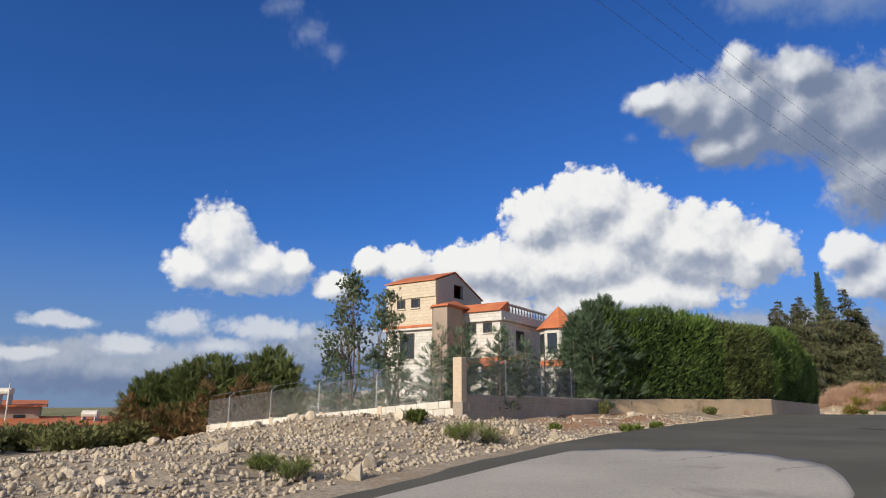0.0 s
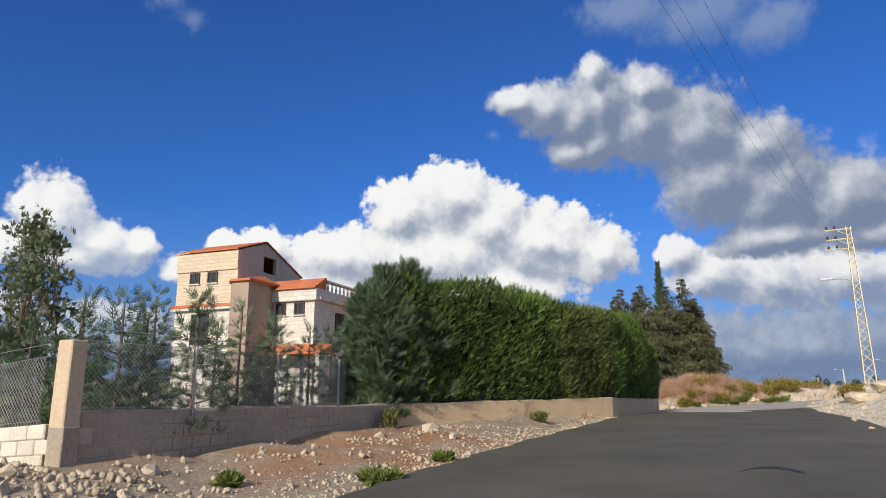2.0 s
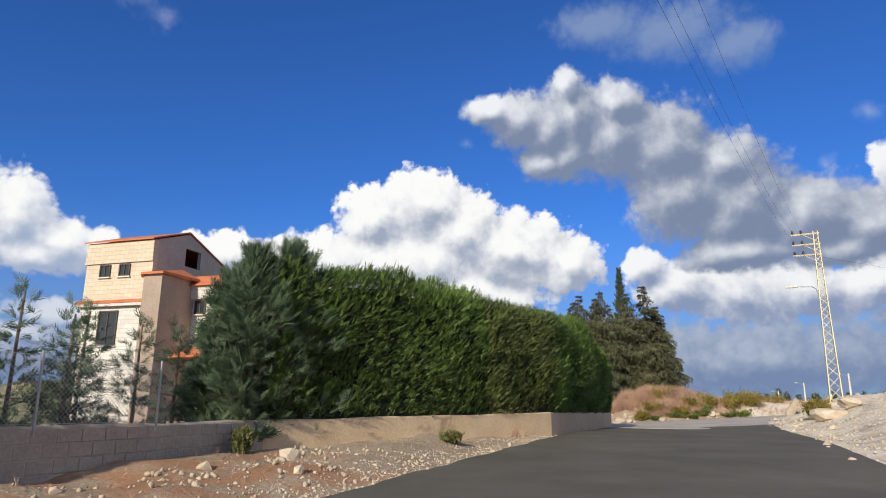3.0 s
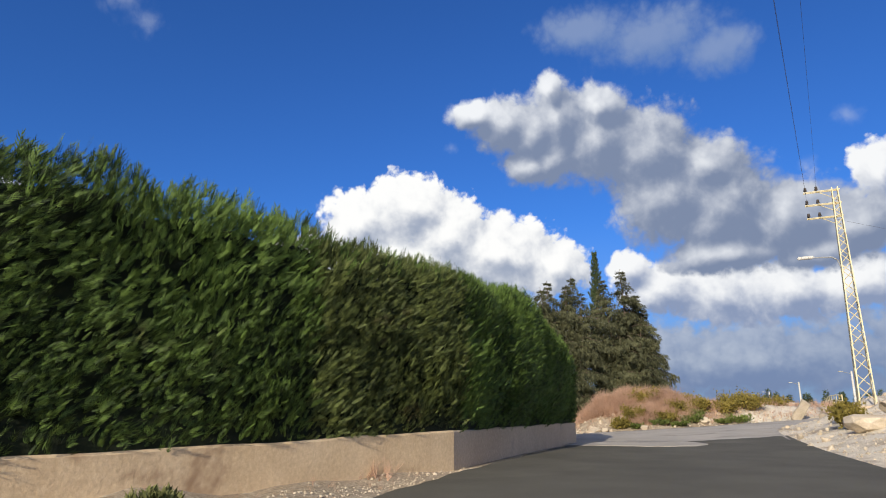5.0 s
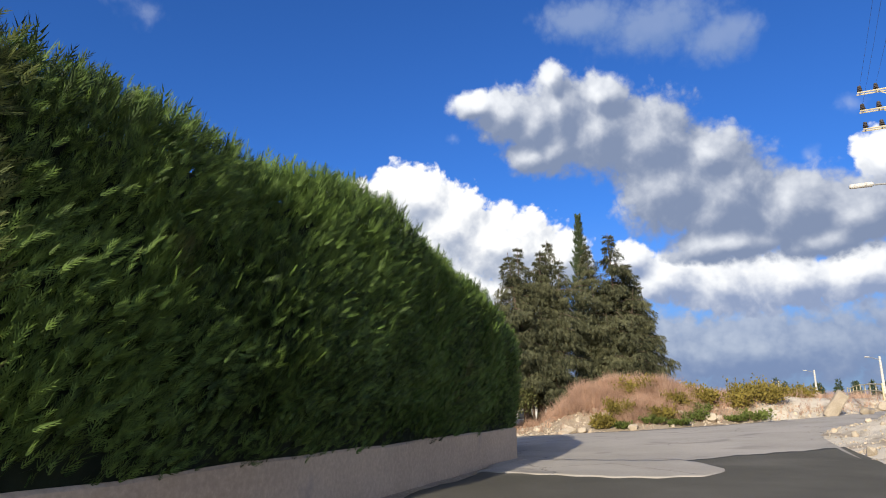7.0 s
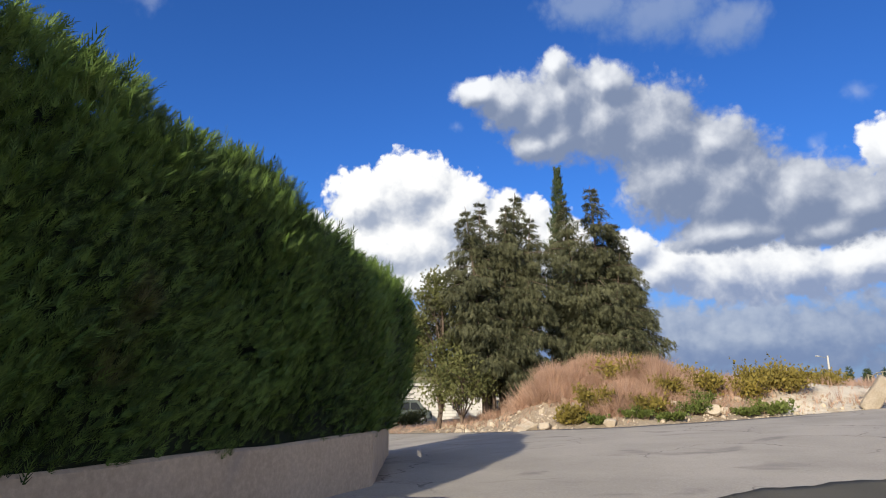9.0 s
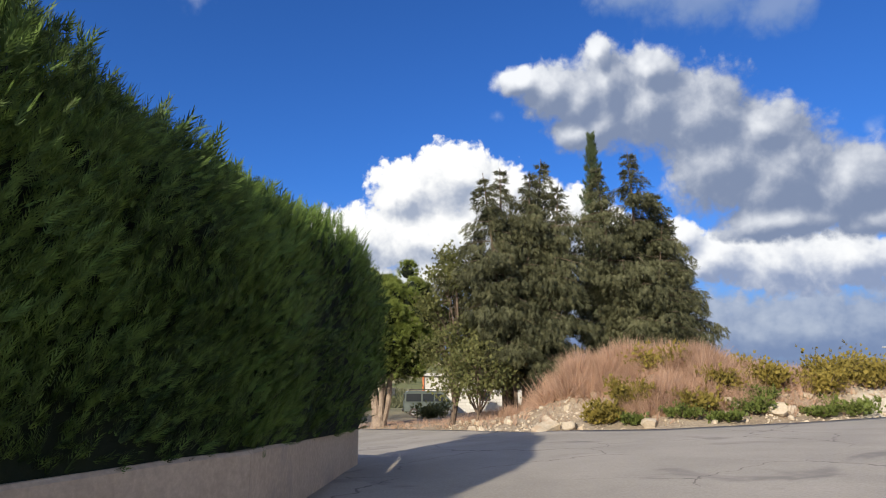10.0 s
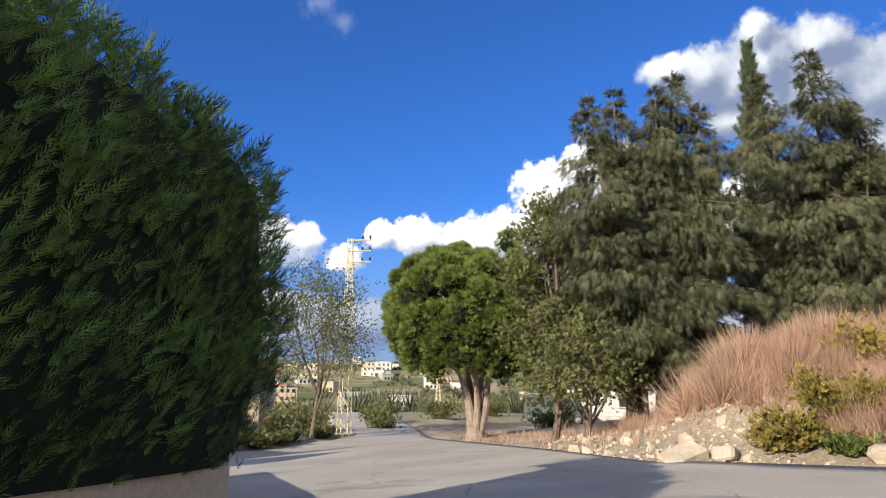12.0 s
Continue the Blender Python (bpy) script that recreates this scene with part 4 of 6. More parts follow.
# ---------------------------------------------------------------- the villa
def build_house():
    e1 = Vector((0.868, -0.497))
    house = thing("house", (-2.75, 48.54, 0.0), "unfinished villa with cream tower, white stone wing and orange tile roofs", "house", turn=math.atan2(e1.y, e1.x))
    P = lambda name, bm, mat, label="": part(name, bm, mat, house, label)
    # tower: front wall cream above, white below; sides bare cement
    for z0, z1, mat, lab in ((-0.5, 6.25, M_HOUSE_WHITE, "white stone lower wall"), (6.55, 10.05, M_HOUSE_CREAM, "cream stone upper wall")):
        P("wall", boxed(-4.72, 0.0, 0.0, 0.3, z0, z1), mat, lab)
    prof = [(0.3, -0.5), (7.0, -0.5), (7.0, 9.35), (2.75, 11.0), (0.3, 10.1)]
    P("wall", prism_yz([(0.3, -0.5), (2.6, -0.5), (2.6, 10.93), (0.3, 10.12)], -0.25, 0.0), M_HOUSE_GREY, "bare grey cement side wall")
    P("wall", prism_yz([(4.0, -0.5), (7.0, -0.5), (7.0, 9.35), (4.0, 10.52)], -0.25, 0.0), M_HOUSE_GREY)
    P("wall", prism_yz([(2.6, -0.5), (4.0, -0.5), (4.0, 9.0), (2.6, 9.0)], -0.25, 0.0), M_HOUSE_GREY)
    P("wall", prism_yz([(2.6, 10.1), (4.0, 10.1), (4.0, 10.52), (2.75, 11.0), (2.6, 10.93)], -0.25, 0.0), M_HOUSE_GREY)
    P("wall", prism_yz(prof, -4.72, -4.47), M_HOUSE_GREY)
    P("wall", boxed(-4.47, -0.25, 6.75, 7.0, -0.5, 9.3), M_HOUSE_GREY)
    P("floor_slab", boxed(-4.47, -0.25, 0.3, 6.75, 8.8, 9.0), M_HOUSE_GREY)
    P("roof", prism_yz([(-0.22, 10.02), (-0.22, 10.10), (2.75, 11.14), (7.25, 9.40), (7.25, 9.32), (2.75, 11.06)], -4.88, 0.07), M_TILE, "sloped orange tile roof")
    P("string_course", boxed(-4.85, 0.05, -0.28, 0.3, 6.25, 6.42), M_HOUSE_WHITE)
    P("tile_band", prism_yz([(-0.32, 6.42), (-0.32, 6.45), (0.0, 6.66), (0.0, 6.42)], -4.95, 0.02), M_TILE, "narrow band of orange roof tiles")
    P("ledge", boxed(-4.80, 0.03, -0.10, 0.0, 8.78, 8.90), M_HOUSE_CREAM)
    P("overhang_wall", boxed(-4.78, 0.0, -0.08, 0.0, 8.90, 9.98), M_HOUSE_CREAM)
    for x in (-3.66, -2.27):
        window(house, x, x + 0.72, -0.03, 8.02, 8.68, 2)
    window(house, -3.30, -2.02, -0.03, 4.1, 6.0, 2)
    # brown stair bay with its little roof
    bay = [(0.0, 0.3), (0.0, -0.55), (0.55, -1.15), (1.75, -1.15), (1.75, 1.5), (0.0, 1.5)]
    P("stair_bay", prism(bmesh.new(), bay, -0.5, 7.85), M_HOUSE_BROWN, "brown rendered stair bay")
    bm = bmesh.new()
    ring = [bm.verts.new((x, y, 7.85)) for x, y in ((-0.1, -0.65), (0.5, -1.35), (1.95, -1.35), (2.1, 1.5), (-0.1, 1.5))]
    peak = bm.verts.new((0.9, 1.4, 8.5))
    low = [bm.verts.new((v.co.x, v.co.y, 7.72)) for v in ring]
    for i in range(5):
        j = (i + 1) % 5
        bm.faces.new((ring[i], ring[j], peak))
        bm.faces.new((low[i], low[j], ring[j], ring[i]))
    bm.faces.new(low)
    bmesh.ops.recalc_face_normals(bm, faces=bm.faces)
    P("bay_roof", bm, M_TILE, "small hipped orange tile roof")
    # white wing
    P("wing_wall", boxed(1.0, 4.7, 1.5, 1.8, -0.5, 6.72), M_HOUSE_WHITE, "white stone front wall of the wing")
    P("wing_wall", boxed(4.42, 4.7, 1.8, 9.3, -0.5, 6.72), M_HOUSE_WHITE, "white stone side wall of the wing")
    P("wing_wall", boxed(1.0, 4.42, 9.0, 9.3, -0.5, 6.72), M_HOUSE_WHITE)
    P("wing_slab", boxed(0.2, 4.7, 1.8, 9.3, 6.72, 6.95), M_HOUSE_GREY)
    P("fascia", boxed(0.95, 4.95, 1.25, 1.6, 6.72, 7.45), M_HOUSE_WHITE, "plain white fascia")
    P("fascia", boxed(4.6, 4.95, 1.6, 9.5, 6.95, 7.45), M_HOUSE_WHITE)
    P("cornice", boxed(4.7, 5.05, 1.6, 9.6, 6.80, 6.95), M_HOUSE_WHITE)
    P("wing_roof", prism_yz([(1.05, 7.45), (1.05, 7.50), (2.35, 8.25), (2.45, 8.25), (2.45, 7.45)], 0.95, 4.95), M_TILE, "sloped strip of orange roof tiles")
    for i in range(13):
        y = 2.9 + i * 0.52
        bm = bmesh.new()
        tube(bm, (4.78, y, 7.45), (4.78, y, 7.62), 0.05, 0.085, 7)
        tube(bm, (4.78, y, 7.62), (4.78, y, 7.88), 0.085, 0.04, 7)
        tube(bm, (4.78, y, 7.88), (4.78, y, 8.0), 0.04, 0.07, 7)
        P("baluster", bm, M_HOUSE_WHITE)
    P("handrail", boxed(4.62, 4.94, 2.6, 9.5, 8.0, 8.14, 0.02), M_HOUSE_WHITE, "white balustrade rail")
    for x in (1.95, 3.30):
        window(house, x, x + 0.68, 1.47, 5.9, 6.62, 2)
    side_window(house, 4.73, 4.1, 5.3, 4.7, 6.2)
    # low tiled porch roof in front of the wing
    P("porch_roof", prism_yz([(-0.2, 3.35), (-0.2, 3.42), (1.5, 4.05), (1.5, 3.35)], 1.4, 6.2), M_TILE, "low orange tiled porch roof")
    for x in (1.6, 3.8, 6.0):
        P("porch_post", boxed(x - 0.13, x + 0.13, -0.1, 0.16, -0.5, 3.35), M_HOUSE_WHITE)
    # turret at the back
    cx, cy = 7.2, 6.6
    P("turret_wall", prism(bmesh.new(), [(cx + 1.5 * math.cos(a), cy + 1.5 * math.sin(a)) for a in [math.pi / 8 + k * math.pi / 4 for k in range(8)]], -0.5, 6.35), M_HOUSE_WHITE, "white eight-sided turret")
    bm = bmesh.new()
    ring = [bm.verts.new((cx + 1.85 * math.cos(a), cy + 1.85 * math.sin(a), 6.35)) for a in [math.pi / 8 + k * math.pi / 4 for k in range(8)]]
    peak = bm.verts.new((cx, cy, 8.25))
    for i in range(8):
        bm.faces.new((ring[i], ring[(i + 1) % 8], peak))
    bm.faces.new(ring[::-1])
    P("turret_roof", bm, M_TILE, "pointed orange tile roof")
    for k in (4, 5, 6, 7):
        a = math.pi / 4 * k + math.pi / 4
        m = Matrix.Translation((cx + 1.4 * math.cos(a), cy + 1.4 * math.sin(a), 0)) @ Matrix.Rotation(a + math.pi / 2, 4, "Z")
        bm = boxed(-0.38, 0.38, -0.06, 0.06, 4.5, 6.0)
        bm.transform(m)
        P("window", bm, M_GLASS, "dark turret window")
    P("turret_band", prism(bmesh.new(), [(cx + 1.58 * math.cos(a), cy + 1.58 * math.sin(a)) for a in [math.pi / 8 + k * math.pi / 4 for k in range(8)]], 3.5, 3.95), M_TILE, "orange band round the turret")
    return house


def prism_yz(points, x0, x1):
    bm = bmesh.new()
    a = [bm.verts.new((x0, y, z)) for y, z in points]
    b = [bm.verts.new((x1, y, z)) for y, z in points]
    bm.faces.new(a)
    bm.faces.new(b[::-1])
    for i in range(len(points)):
        j = (i + 1) % len(points)
        bm.faces.new((a[i], b[i], b[j], a[j]))
    bmesh.ops.recalc_face_normals(bm, faces=bm.faces)
    return bm


def window(house, x0, x1, y, z0, z1, bars):
    """A framed window proud of a front wall: pane, frame with mullions, sill."""
    pane = part("window", boxed(x0, x1, y - 0.005, y + 0.04, z0, z1), M_GLASS, house, "dark framed window")
    bm = bmesh.new()
    for a, b, c, d in ((x0 - 0.03, x0 + 0.05, z0, z1), (x1 - 0.05, x1 + 0.03, z0, z1), (x0, x1, z0 - 0.03, z0 + 0.05), (x0, x1, z1 - 0.05, z1 + 0.03)):
        box(bm, a, b, y - 0.05, y + 0.03, c, d)
    for i in range(1, bars):
        xm = x0 + (x1 - x0) * i / bars
        box(bm, xm - 0.025, xm + 0.025, y - 0.045, y + 0.03, z0, z1)
    part("frame", bm, M_DARK, pane)
    part("sill", boxed(x0 - 0.1, x1 + 0.1, y - 0.10, y + 0.03, z0 - 0.10, z0 - 0.035), M_HOUSE_WHITE, pane)


def side_window(house, x, y0, y1, z0, z1):
    pane = part("window", boxed(x - 0.04, x + 0.005, y0, y1, z0, z1), M_GLASS, house, "dark framed window")
    bm = bmesh.new()
    for a, b, c, d in ((y0 - 0.03, y0 + 0.06, z0, z1), (y1 - 0.06, y1 + 0.03, z0, z1), (y0, y1, z0 - 0.03, z0 + 0.06), (y0, y1, z1 - 0.06, z1 + 0.03)):
        box(bm, x - 0.03, x + 0.05, a, b, c, d)
    box(bm, x - 0.03, x + 0.045, (y0 + y1) / 2 - 0.03, (y0 + y1) / 2 + 0.03, z0, z1)
    part("frame", bm, M_DARK, pane)


build_house()

# ---------------------------------------------------------------- block wall, pillar and wire fence on the left
def rock_mesh(seed, sub=1):
    """A broken stone about 1 across."""
    g = np.random.default_rng(seed)
    bm = bmesh.new()
    bmesh.ops.create_icosphere(bm, subdivisions=sub, radius=0.5)
    cuts = unit(g.normal(size=(7, 3)))
    depth = g.uniform(0.26, 0.42, 7)
    sc = g.uniform(0.65, 1.15, 3)
    for v in bm.verts:
        p = np.array(v.co)
        for c, d in zip(cuts, depth):
            over = p @ c - d
            if over > 0:
                p = p - c * over
        v.co = Vector(p * sc * np.array((1, 1, 0.75)) + g.normal(size=3) * 0.02)
    me = bpy.data.meshes.new("stone")
    bm.to_mesh(me)
    bm.free()
    me.materials.append(M_STONE)
    return me


ROCKS = [rock_mesh(40 + i) for i in range(8)]
BIG_ROCKS = [rock_mesh(60 + i, 2) for i in range(5)]


def rock_template(seed):
    me = rock_mesh(seed)
    v = np.array([tuple(p.co) for p in me.vertices])
    f = np.array([tuple(p.vertices) for p in me.polygons])
    bpy.data.meshes.remove(me)
    return v, f


ROCK_TEMPLATES = [rock_template(80 + i) for i in range(4)]


def build_block_wall():
    a, b = Vector((-0.3, 16.5)), Vector((-9.8, 24.2))
    u = (b - a).normalized()
    wall = thing("block_wall", (a.x, a.y, 0.0), "low wall of pale concrete blocks with small piers", "garden wall", kind="structure", turn=math.atan2(u.y, u.x))
    total = (b - a).length
    top = lambda d: 0.62 + (-0.20 - 0.62) * d / total
    bm = bmesh.new()
    n = 24
    rings = []
    for i in range(n + 1):
        d = total * i / n
        rings.append([bm.verts.new((d, o, h)) for o, h in ((0.012, -1.6), (0.012, top(d) - 0.02), (-0.178, top(d) - 0.02), (-0.178, -1.6))])
    for r0, r1 in zip(rings, rings[1:]):
        for k in range(4):
            bm.faces.new((r0[k], r0[(k + 1) % 4], r1[(k + 1) % 4], r1[k]))
    bm.faces.new(rings[0])
    bm.faces.new(rings[-1][::-1])
    bmesh.ops.recalc_face_normals(bm, faces=bm.faces)
    part("mortar", bm, M_MORTAR, wall)
    for k in range(5):
        d = 2.67 * (k + 1) - 0.02
        if d < total:
            bm = boxed(d - 0.09, d + 0.09, -0.19, 0.045, top(d) - 1.3, top(d) + 0.03, 0.01)
            part("pier", bm, M_PLASTER_GREY, wall, "small concrete pier")
    block = bpy.data.meshes.new("block")
    bm = boxed(0.006, 0.386, -0.185, 0.028, 0.006, 0.192, 0.012)
    bm.to_mesh(block)
    bm.free()
    block.materials.append(M_BLOCK_PALE)
    slope = math.atan2(-0.82, total)
    random.seed(5)
    for panel in range(5):
        p0 = panel * 2.67 + (0.08 if panel else 0.0)
        for row in range(5):
            d = p0 - (0.2 if row % 2 else 0.0)
            while d < min(p0 + 2.45, total - 0.3):
                if d > p0 - 0.05 or panel == 0:
                    ob = new("block", block)
                    ob.parent = wall
                    ob.matrix_basis = pose(d, random.uniform(-0.004, 0.006), top(d) - 0.2 * (row + 1), 0, math.degrees(-slope) + random.uniform(-0.4, 0.4), random.uniform(-0.6, 0.6))
                d += 0.4
    return wall


build_block_wall()


def build_dark_blocks():
    """Courses of weathered blocks on the shaded wall between pillar and hedge."""
    host = bpy.data.objects["wall_garden_dark"]
    a, b = WALL[0], WALL[1]
    u = (b - a).normalized()
    block = bpy.data.meshes.new("block")
    bm = boxed(0.005, 0.395, -0.012, 0.03, 0.005, 0.195, 0.008)
    bm.to_mesh(block)
    bm.free()
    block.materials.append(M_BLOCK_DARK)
    ang = math.degrees(math.atan2(u.y, u.x))
    random.seed(9)
    for row in range(5):
        d = 0.32 + (0.2 if row % 2 else 0)
        while d < (b - a).length - 0.45:
            z = WALL_TOP[0] + (WALL_TOP[1] - WALL_TOP[0]) * d / 9.3 - 0.03 - 0.2 * (row + 1)
            p = a + u * d
            ob = new("block", block)
            ob.parent = host
            ob.matrix_basis = pose(p.x, p.y, z, 0, random.uniform(-0.5, 0.5), ang)
            d += 0.4


build_dark_blocks()


def build_pillar():
    p = thing("gate_pillar", (-0.12, 16.32, 0.0), "square concrete pillar at the corner of the walls", "pillar", turn=math.atan2(-0.555, 0.832))
    bm = boxed(-0.14, 0.14, 0.0, 0.24, -0.5, 1.70, 0.015)
    for v in bm.verts:
        v.co.x += 0.02 * math.sin(v.co.z * 3)
    part("shaft", bm, M_PLASTER_GREY, p, "stained grey-brown concrete shaft")
    part("base_band", boxed(-0.145, 0.145, -0.005, 0.245, -0.5, 0.58, 0.012), M_BLOCK_DARK, p, "darker lower half with a ragged joint")


build_pillar()


def build_fence(name, a, b, za, zb, height, step, seed, label, arms=True):
    a, b = Vector(a), Vector(b)
    u = (b - a).normalized()
    fence = thing(name, (a.x, a.y, 0.0), label, "fence", turn=math.atan2(u.y, u.x))
    total = (b - a).length
    base = lambda d: za + (zb - za) * d / total
    d = step * 0.98
    random.seed(seed)
    while d <= total:
        bm = bmesh.new()
        lean = random.uniform(-0.03, 0.03)
        tube(bm, (d, 0.06, base(d) - 0.1), (d + lean, 0.06, base(d) + height), 0.019, 0.019, 8)
        if arms:
            tube(bm, (d + lean, 0.06, base(d) + height), (d + lean + 0.02, -0.16, base(d) + height + 0.14), 0.017, 0.014, 8)
        part("post", bm, M_GALV, fence)
        d += step
    v, f = [], []
    pitch, rad = 0.075, 0.0030
    q = height - 0.06
    for sign in (1, -1):
        x = -q
        while x < total + q:
            x0, z0, x1, z1 = x, 0.0, x + q, q
            if x0 < 0:
                z0, x0 = -x0, 0.0
            if x1 > total:
                z1, x1 = z1 - (x1 - total), total
            if x1 - x0 > 0.05:
                p0, p1 = (x0, z0), (x1, z1)
                if sign < 0:
                    p0, p1 = (x0, q - z0), (x1, q - z1)
                k = len(v)
                for px, pz in (p0, p1):
                    for o1, o2 in ((0, rad), (rad, -rad), (-rad, -rad)):
                        v.append((px + o1, 0.06 + 0.006 * sign + o2, base(px) + pz))
                f += [(k, k + 1, k + 4, k + 3), (k + 1, k + 2, k + 5, k + 4), (k + 2, k, k + 3, k + 5)]
            x += pitch
    ob = np_mesh("chain_link", v, f, M_GALV)
    ob.parent = fence
    tagged(ob, "thin diamond wire netting", kind="stuff")
    for h in (0.05, height - 0.05, height + 0.12):
        bm = bmesh.new()
        tube(bm, (0, 0.05, base(0) + h), (total, 0.05, base(total) + h), 0.004, 0.004, 5)
        part("strand", bm, M_GALV, fence)


build_fence("wire_fence", (-0.45, 16.75), (-9.8, 24.4), 0.60, -0.22, 0.95, 2.67, 3, "chain-link fence on galvanised posts above the block wall")
build_fence("wire_fence", (0.1, 16.4), (3.7, 21.85), 0.76, 0.74, 1.0, 2.1, 4, "chain-link fence on galvanised posts above the shaded wall", arms=False)

# ---------------------------------------------------------------- planting inside the fence
u_dark = (WALL[1] - WALL[0]).normalized()
n_dark = Vector((-u_dark.y, u_dark.x))
for k, (d, off, top) in enumerate(((1.3, 1.5, 2.6), (2.4, 1.3, 2.5), (2.9, 1.7, 2.9), (4.2, 1.4, 2.5), (5.1, 1.6, 2.9), (5.8, 1.3, 2.6), (6.4, 1.7, 2.75), (7.3, 1.4, 2.6), (8.4, 1.5, 2.55), (3.5, 2.6, 2.2), (6.9, 2.5, 2.2), (8.9, 1.0, 3.0))):
    p = WALL[0] + u_dark * d + n_dark * off
    z = gz(p.x, p.y)
    conifer("young_conifer", p.x, p.y, z, top - z, 0.52, M_LEAF_BLUE, "young open-branched conifer behind the wire fence", 200 + k, n=420, clumps=34, size=0.24, droop=-0.3, tip=0.9, group="young conifers behind the fence")
u_blk = (Vector((-9.8, 24.2)) - Vector((-0.3, 16.5))).normalized()
n_blk = Vector((u_blk.y, -u_blk.x))
for k, (d, off, top, rad) in enumerate(((1.0, 1.6, 2.6, 0.7), (2.4, 1.8, 2.3, 0.8), (3.6, 1.6, 2.2, 0.7), (5.0, 1.8, 2.2, 0.8), (6.4, 1.6, 1.95, 0.75), (7.6, 1.9, 1.9, 0.8), (0.4, 2.6, 2.7, 0.7))):
    p = Vector((-0.3, 16.5)) + u_blk * d + n_blk * off
    z = gz(p.x, p.y)
    conifer("young_conifer", p.x, p.y, z, top - z, rad, M_LEAF_BLUE, "young open-branched conifer behind the wire fence", 230 + k, n=620, clumps=40, size=0.25, droop=-0.3, tip=0.85, group="young conifers behind the fence")
for k, (x, y, top, rad) in enumerate(((-13.9, 26.9, 1.35, 0.75), (-13.2, 26.7, 1.6, 0.8), (-12.5, 27.0, 1.75, 0.85), (-11.8, 26.7, 2.05, 0.9), (-11.1, 27.0, 2.35, 0.95), (-10.4, 26.8, 2.3, 0.95), (-9.7, 27.1, 2.0, 0.9), (-8.9, 26.8, 2.35, 0.9), (-8.35, 27.2, 2.75, 0.8), (-7.7, 26.9, 2.2, 0.8))):
    z = gz(x, y)
    conifer("dark_conifer", x, y, z, top - z, rad, M_LEAF_DARKROW, "dense upright dark green conifer in a row", 260 + k, n=2300, clumps=80, size=0.34, droop=-0.9, tip=0.30, template=SPRAY, base=0.0, group="row of dark conifers")
for k, (x, y, top, rad) in enumerate(((-13.9, 26.1, 0.75, 0.6), (-13.2, 26.0, 0.2, 0.6), (-12.4, 26.0, 0.35, 0.6), (-11.5, 26.0, 0.5, 0.6), (-10.6, 26.0, 1.3, 0.6), (-9.9, 25.9, 0.8, 0.6), (-9.2, 26.0, 1.5, 0.6), (-8.3, 25.9, 1.2, 0.55))):
    z = gz(x, y)
    conifer("browning_conifer", x, y, z, top - z, rad, M_LEAF_DRYBUSH, "small conifer turned mostly rust-brown", 280 + k, n=900, clumps=50, size=0.28, droop=-0.6, tip=0.45, template=SPRAY, base=0.0, group="browning conifers")
broad_tree("eucalyptus_tree", -4.9, 25.6, gz(-4.9, 25.6), 5.6 - gz(-4.9, 25.6), 0.95, M_LEAF_EUC, "slender eucalyptus with loose hanging leaves", 31, n=1500, size=0.19, trunk=0.10, bare=0.16, clumps=60, squash=1.0)
broad_tree("eucalyptus_tree", -2.65, 21.5, gz(-2.65, 21.5), 4.35 - gz(-2.65, 21.5), 0.60, M_LEAF_EUC, "slender eucalyptus with loose hanging leaves", 32, n=1000, size=0.17, trunk=0.08, bare=0.16, clumps=50, squash=1.0)
for k, (x, y, h, rad) in enumerate(((4.7, 24.25, 3.6, 0.85), (5.4, 25.2, 3.85, 0.95), (4.2, 24.7, 3.1, 0.7))):
    conifer("garden_conifer", x, y, gz(x, y), h + 0.5, rad, M_LEAF_BLUE, "unclipped blue-green conifer at the end of the hedge", 290 + k, n=4200, clumps=90, size=0.34, droop=-0.6, tip=0.42, template=SPRAY, group="conifers at the hedge's end")


# ---------------------------------------------------------------- rubble
def stones_in(name, at, label, test, area, count, loose, size, seed):
    """A spread of rubble: the larger stones one by one, the smaller joined."""
    heap = thing(name, at, label, "rubble")
    inv = heap.matrix_world.inverted()
    g = np.random.default_rng(seed)
    (r0, r1), (s0, s1) = area
    made = 0
    while made < count:
        r, s = g.uniform(r0, r1), g.uniform(s0, s1)
        if not test(r, s, g.random()):
            continue
        q = size * (0.5 + g.random() ** 3 * 1.6)
        x, y = to_xy(r, s)
        ob = new("stone", ROCKS[made % 8])
        ob.parent, ob.matrix_parent_inverse = heap, inv
        ob.matrix_basis = pose(x, y, float(land(r, s)) + q * 0.10, *g.uniform(0, 360, 3)) @ Matrix.Scale(q, 4)
        made += 1
    r, s = g.uniform(r0, r1, loose * 6), g.uniform(s0, s1, loose * 6)
    keep = np.array([bool(test(a, b, c)) for a, b, c in zip(r, s, g.random(loose * 6))])
    r, s = r[keep][:loose], s[keep][:loose]
    x, y = to_xy(r, s)
    q = size * 0.5 * (0.27 + g.random(len(r)) ** 2.2 * 1.0)
    pos = np.stack((x, y, land(r, s) + q * 0.12), -1)
    for k in range(4):
        sel = slice(k, None, 4)
        ob = scatter("gravel", ROCK_TEMPLATES[k], pos[sel], g.normal(size=(len(pos[sel]), 3)), q[sel], M_STONE, heap)
        ob.matrix_parent_inverse = inv


def left_heap(r, s, c):
    x, y = to_xy(r, s)
    if r > -5.6 or (y - 16.5) * 0.65 + (x + 0.3) * 0.76 > -0.15 and s < 16 and r < -8.4:
        return False
    if s > 13.6 and (r < -8.5 or c > 0.22):
        return False
    return (y - 16.5) * 0.777 + (x + 0.3) * 0.63 < -0.1 or s > 13.5


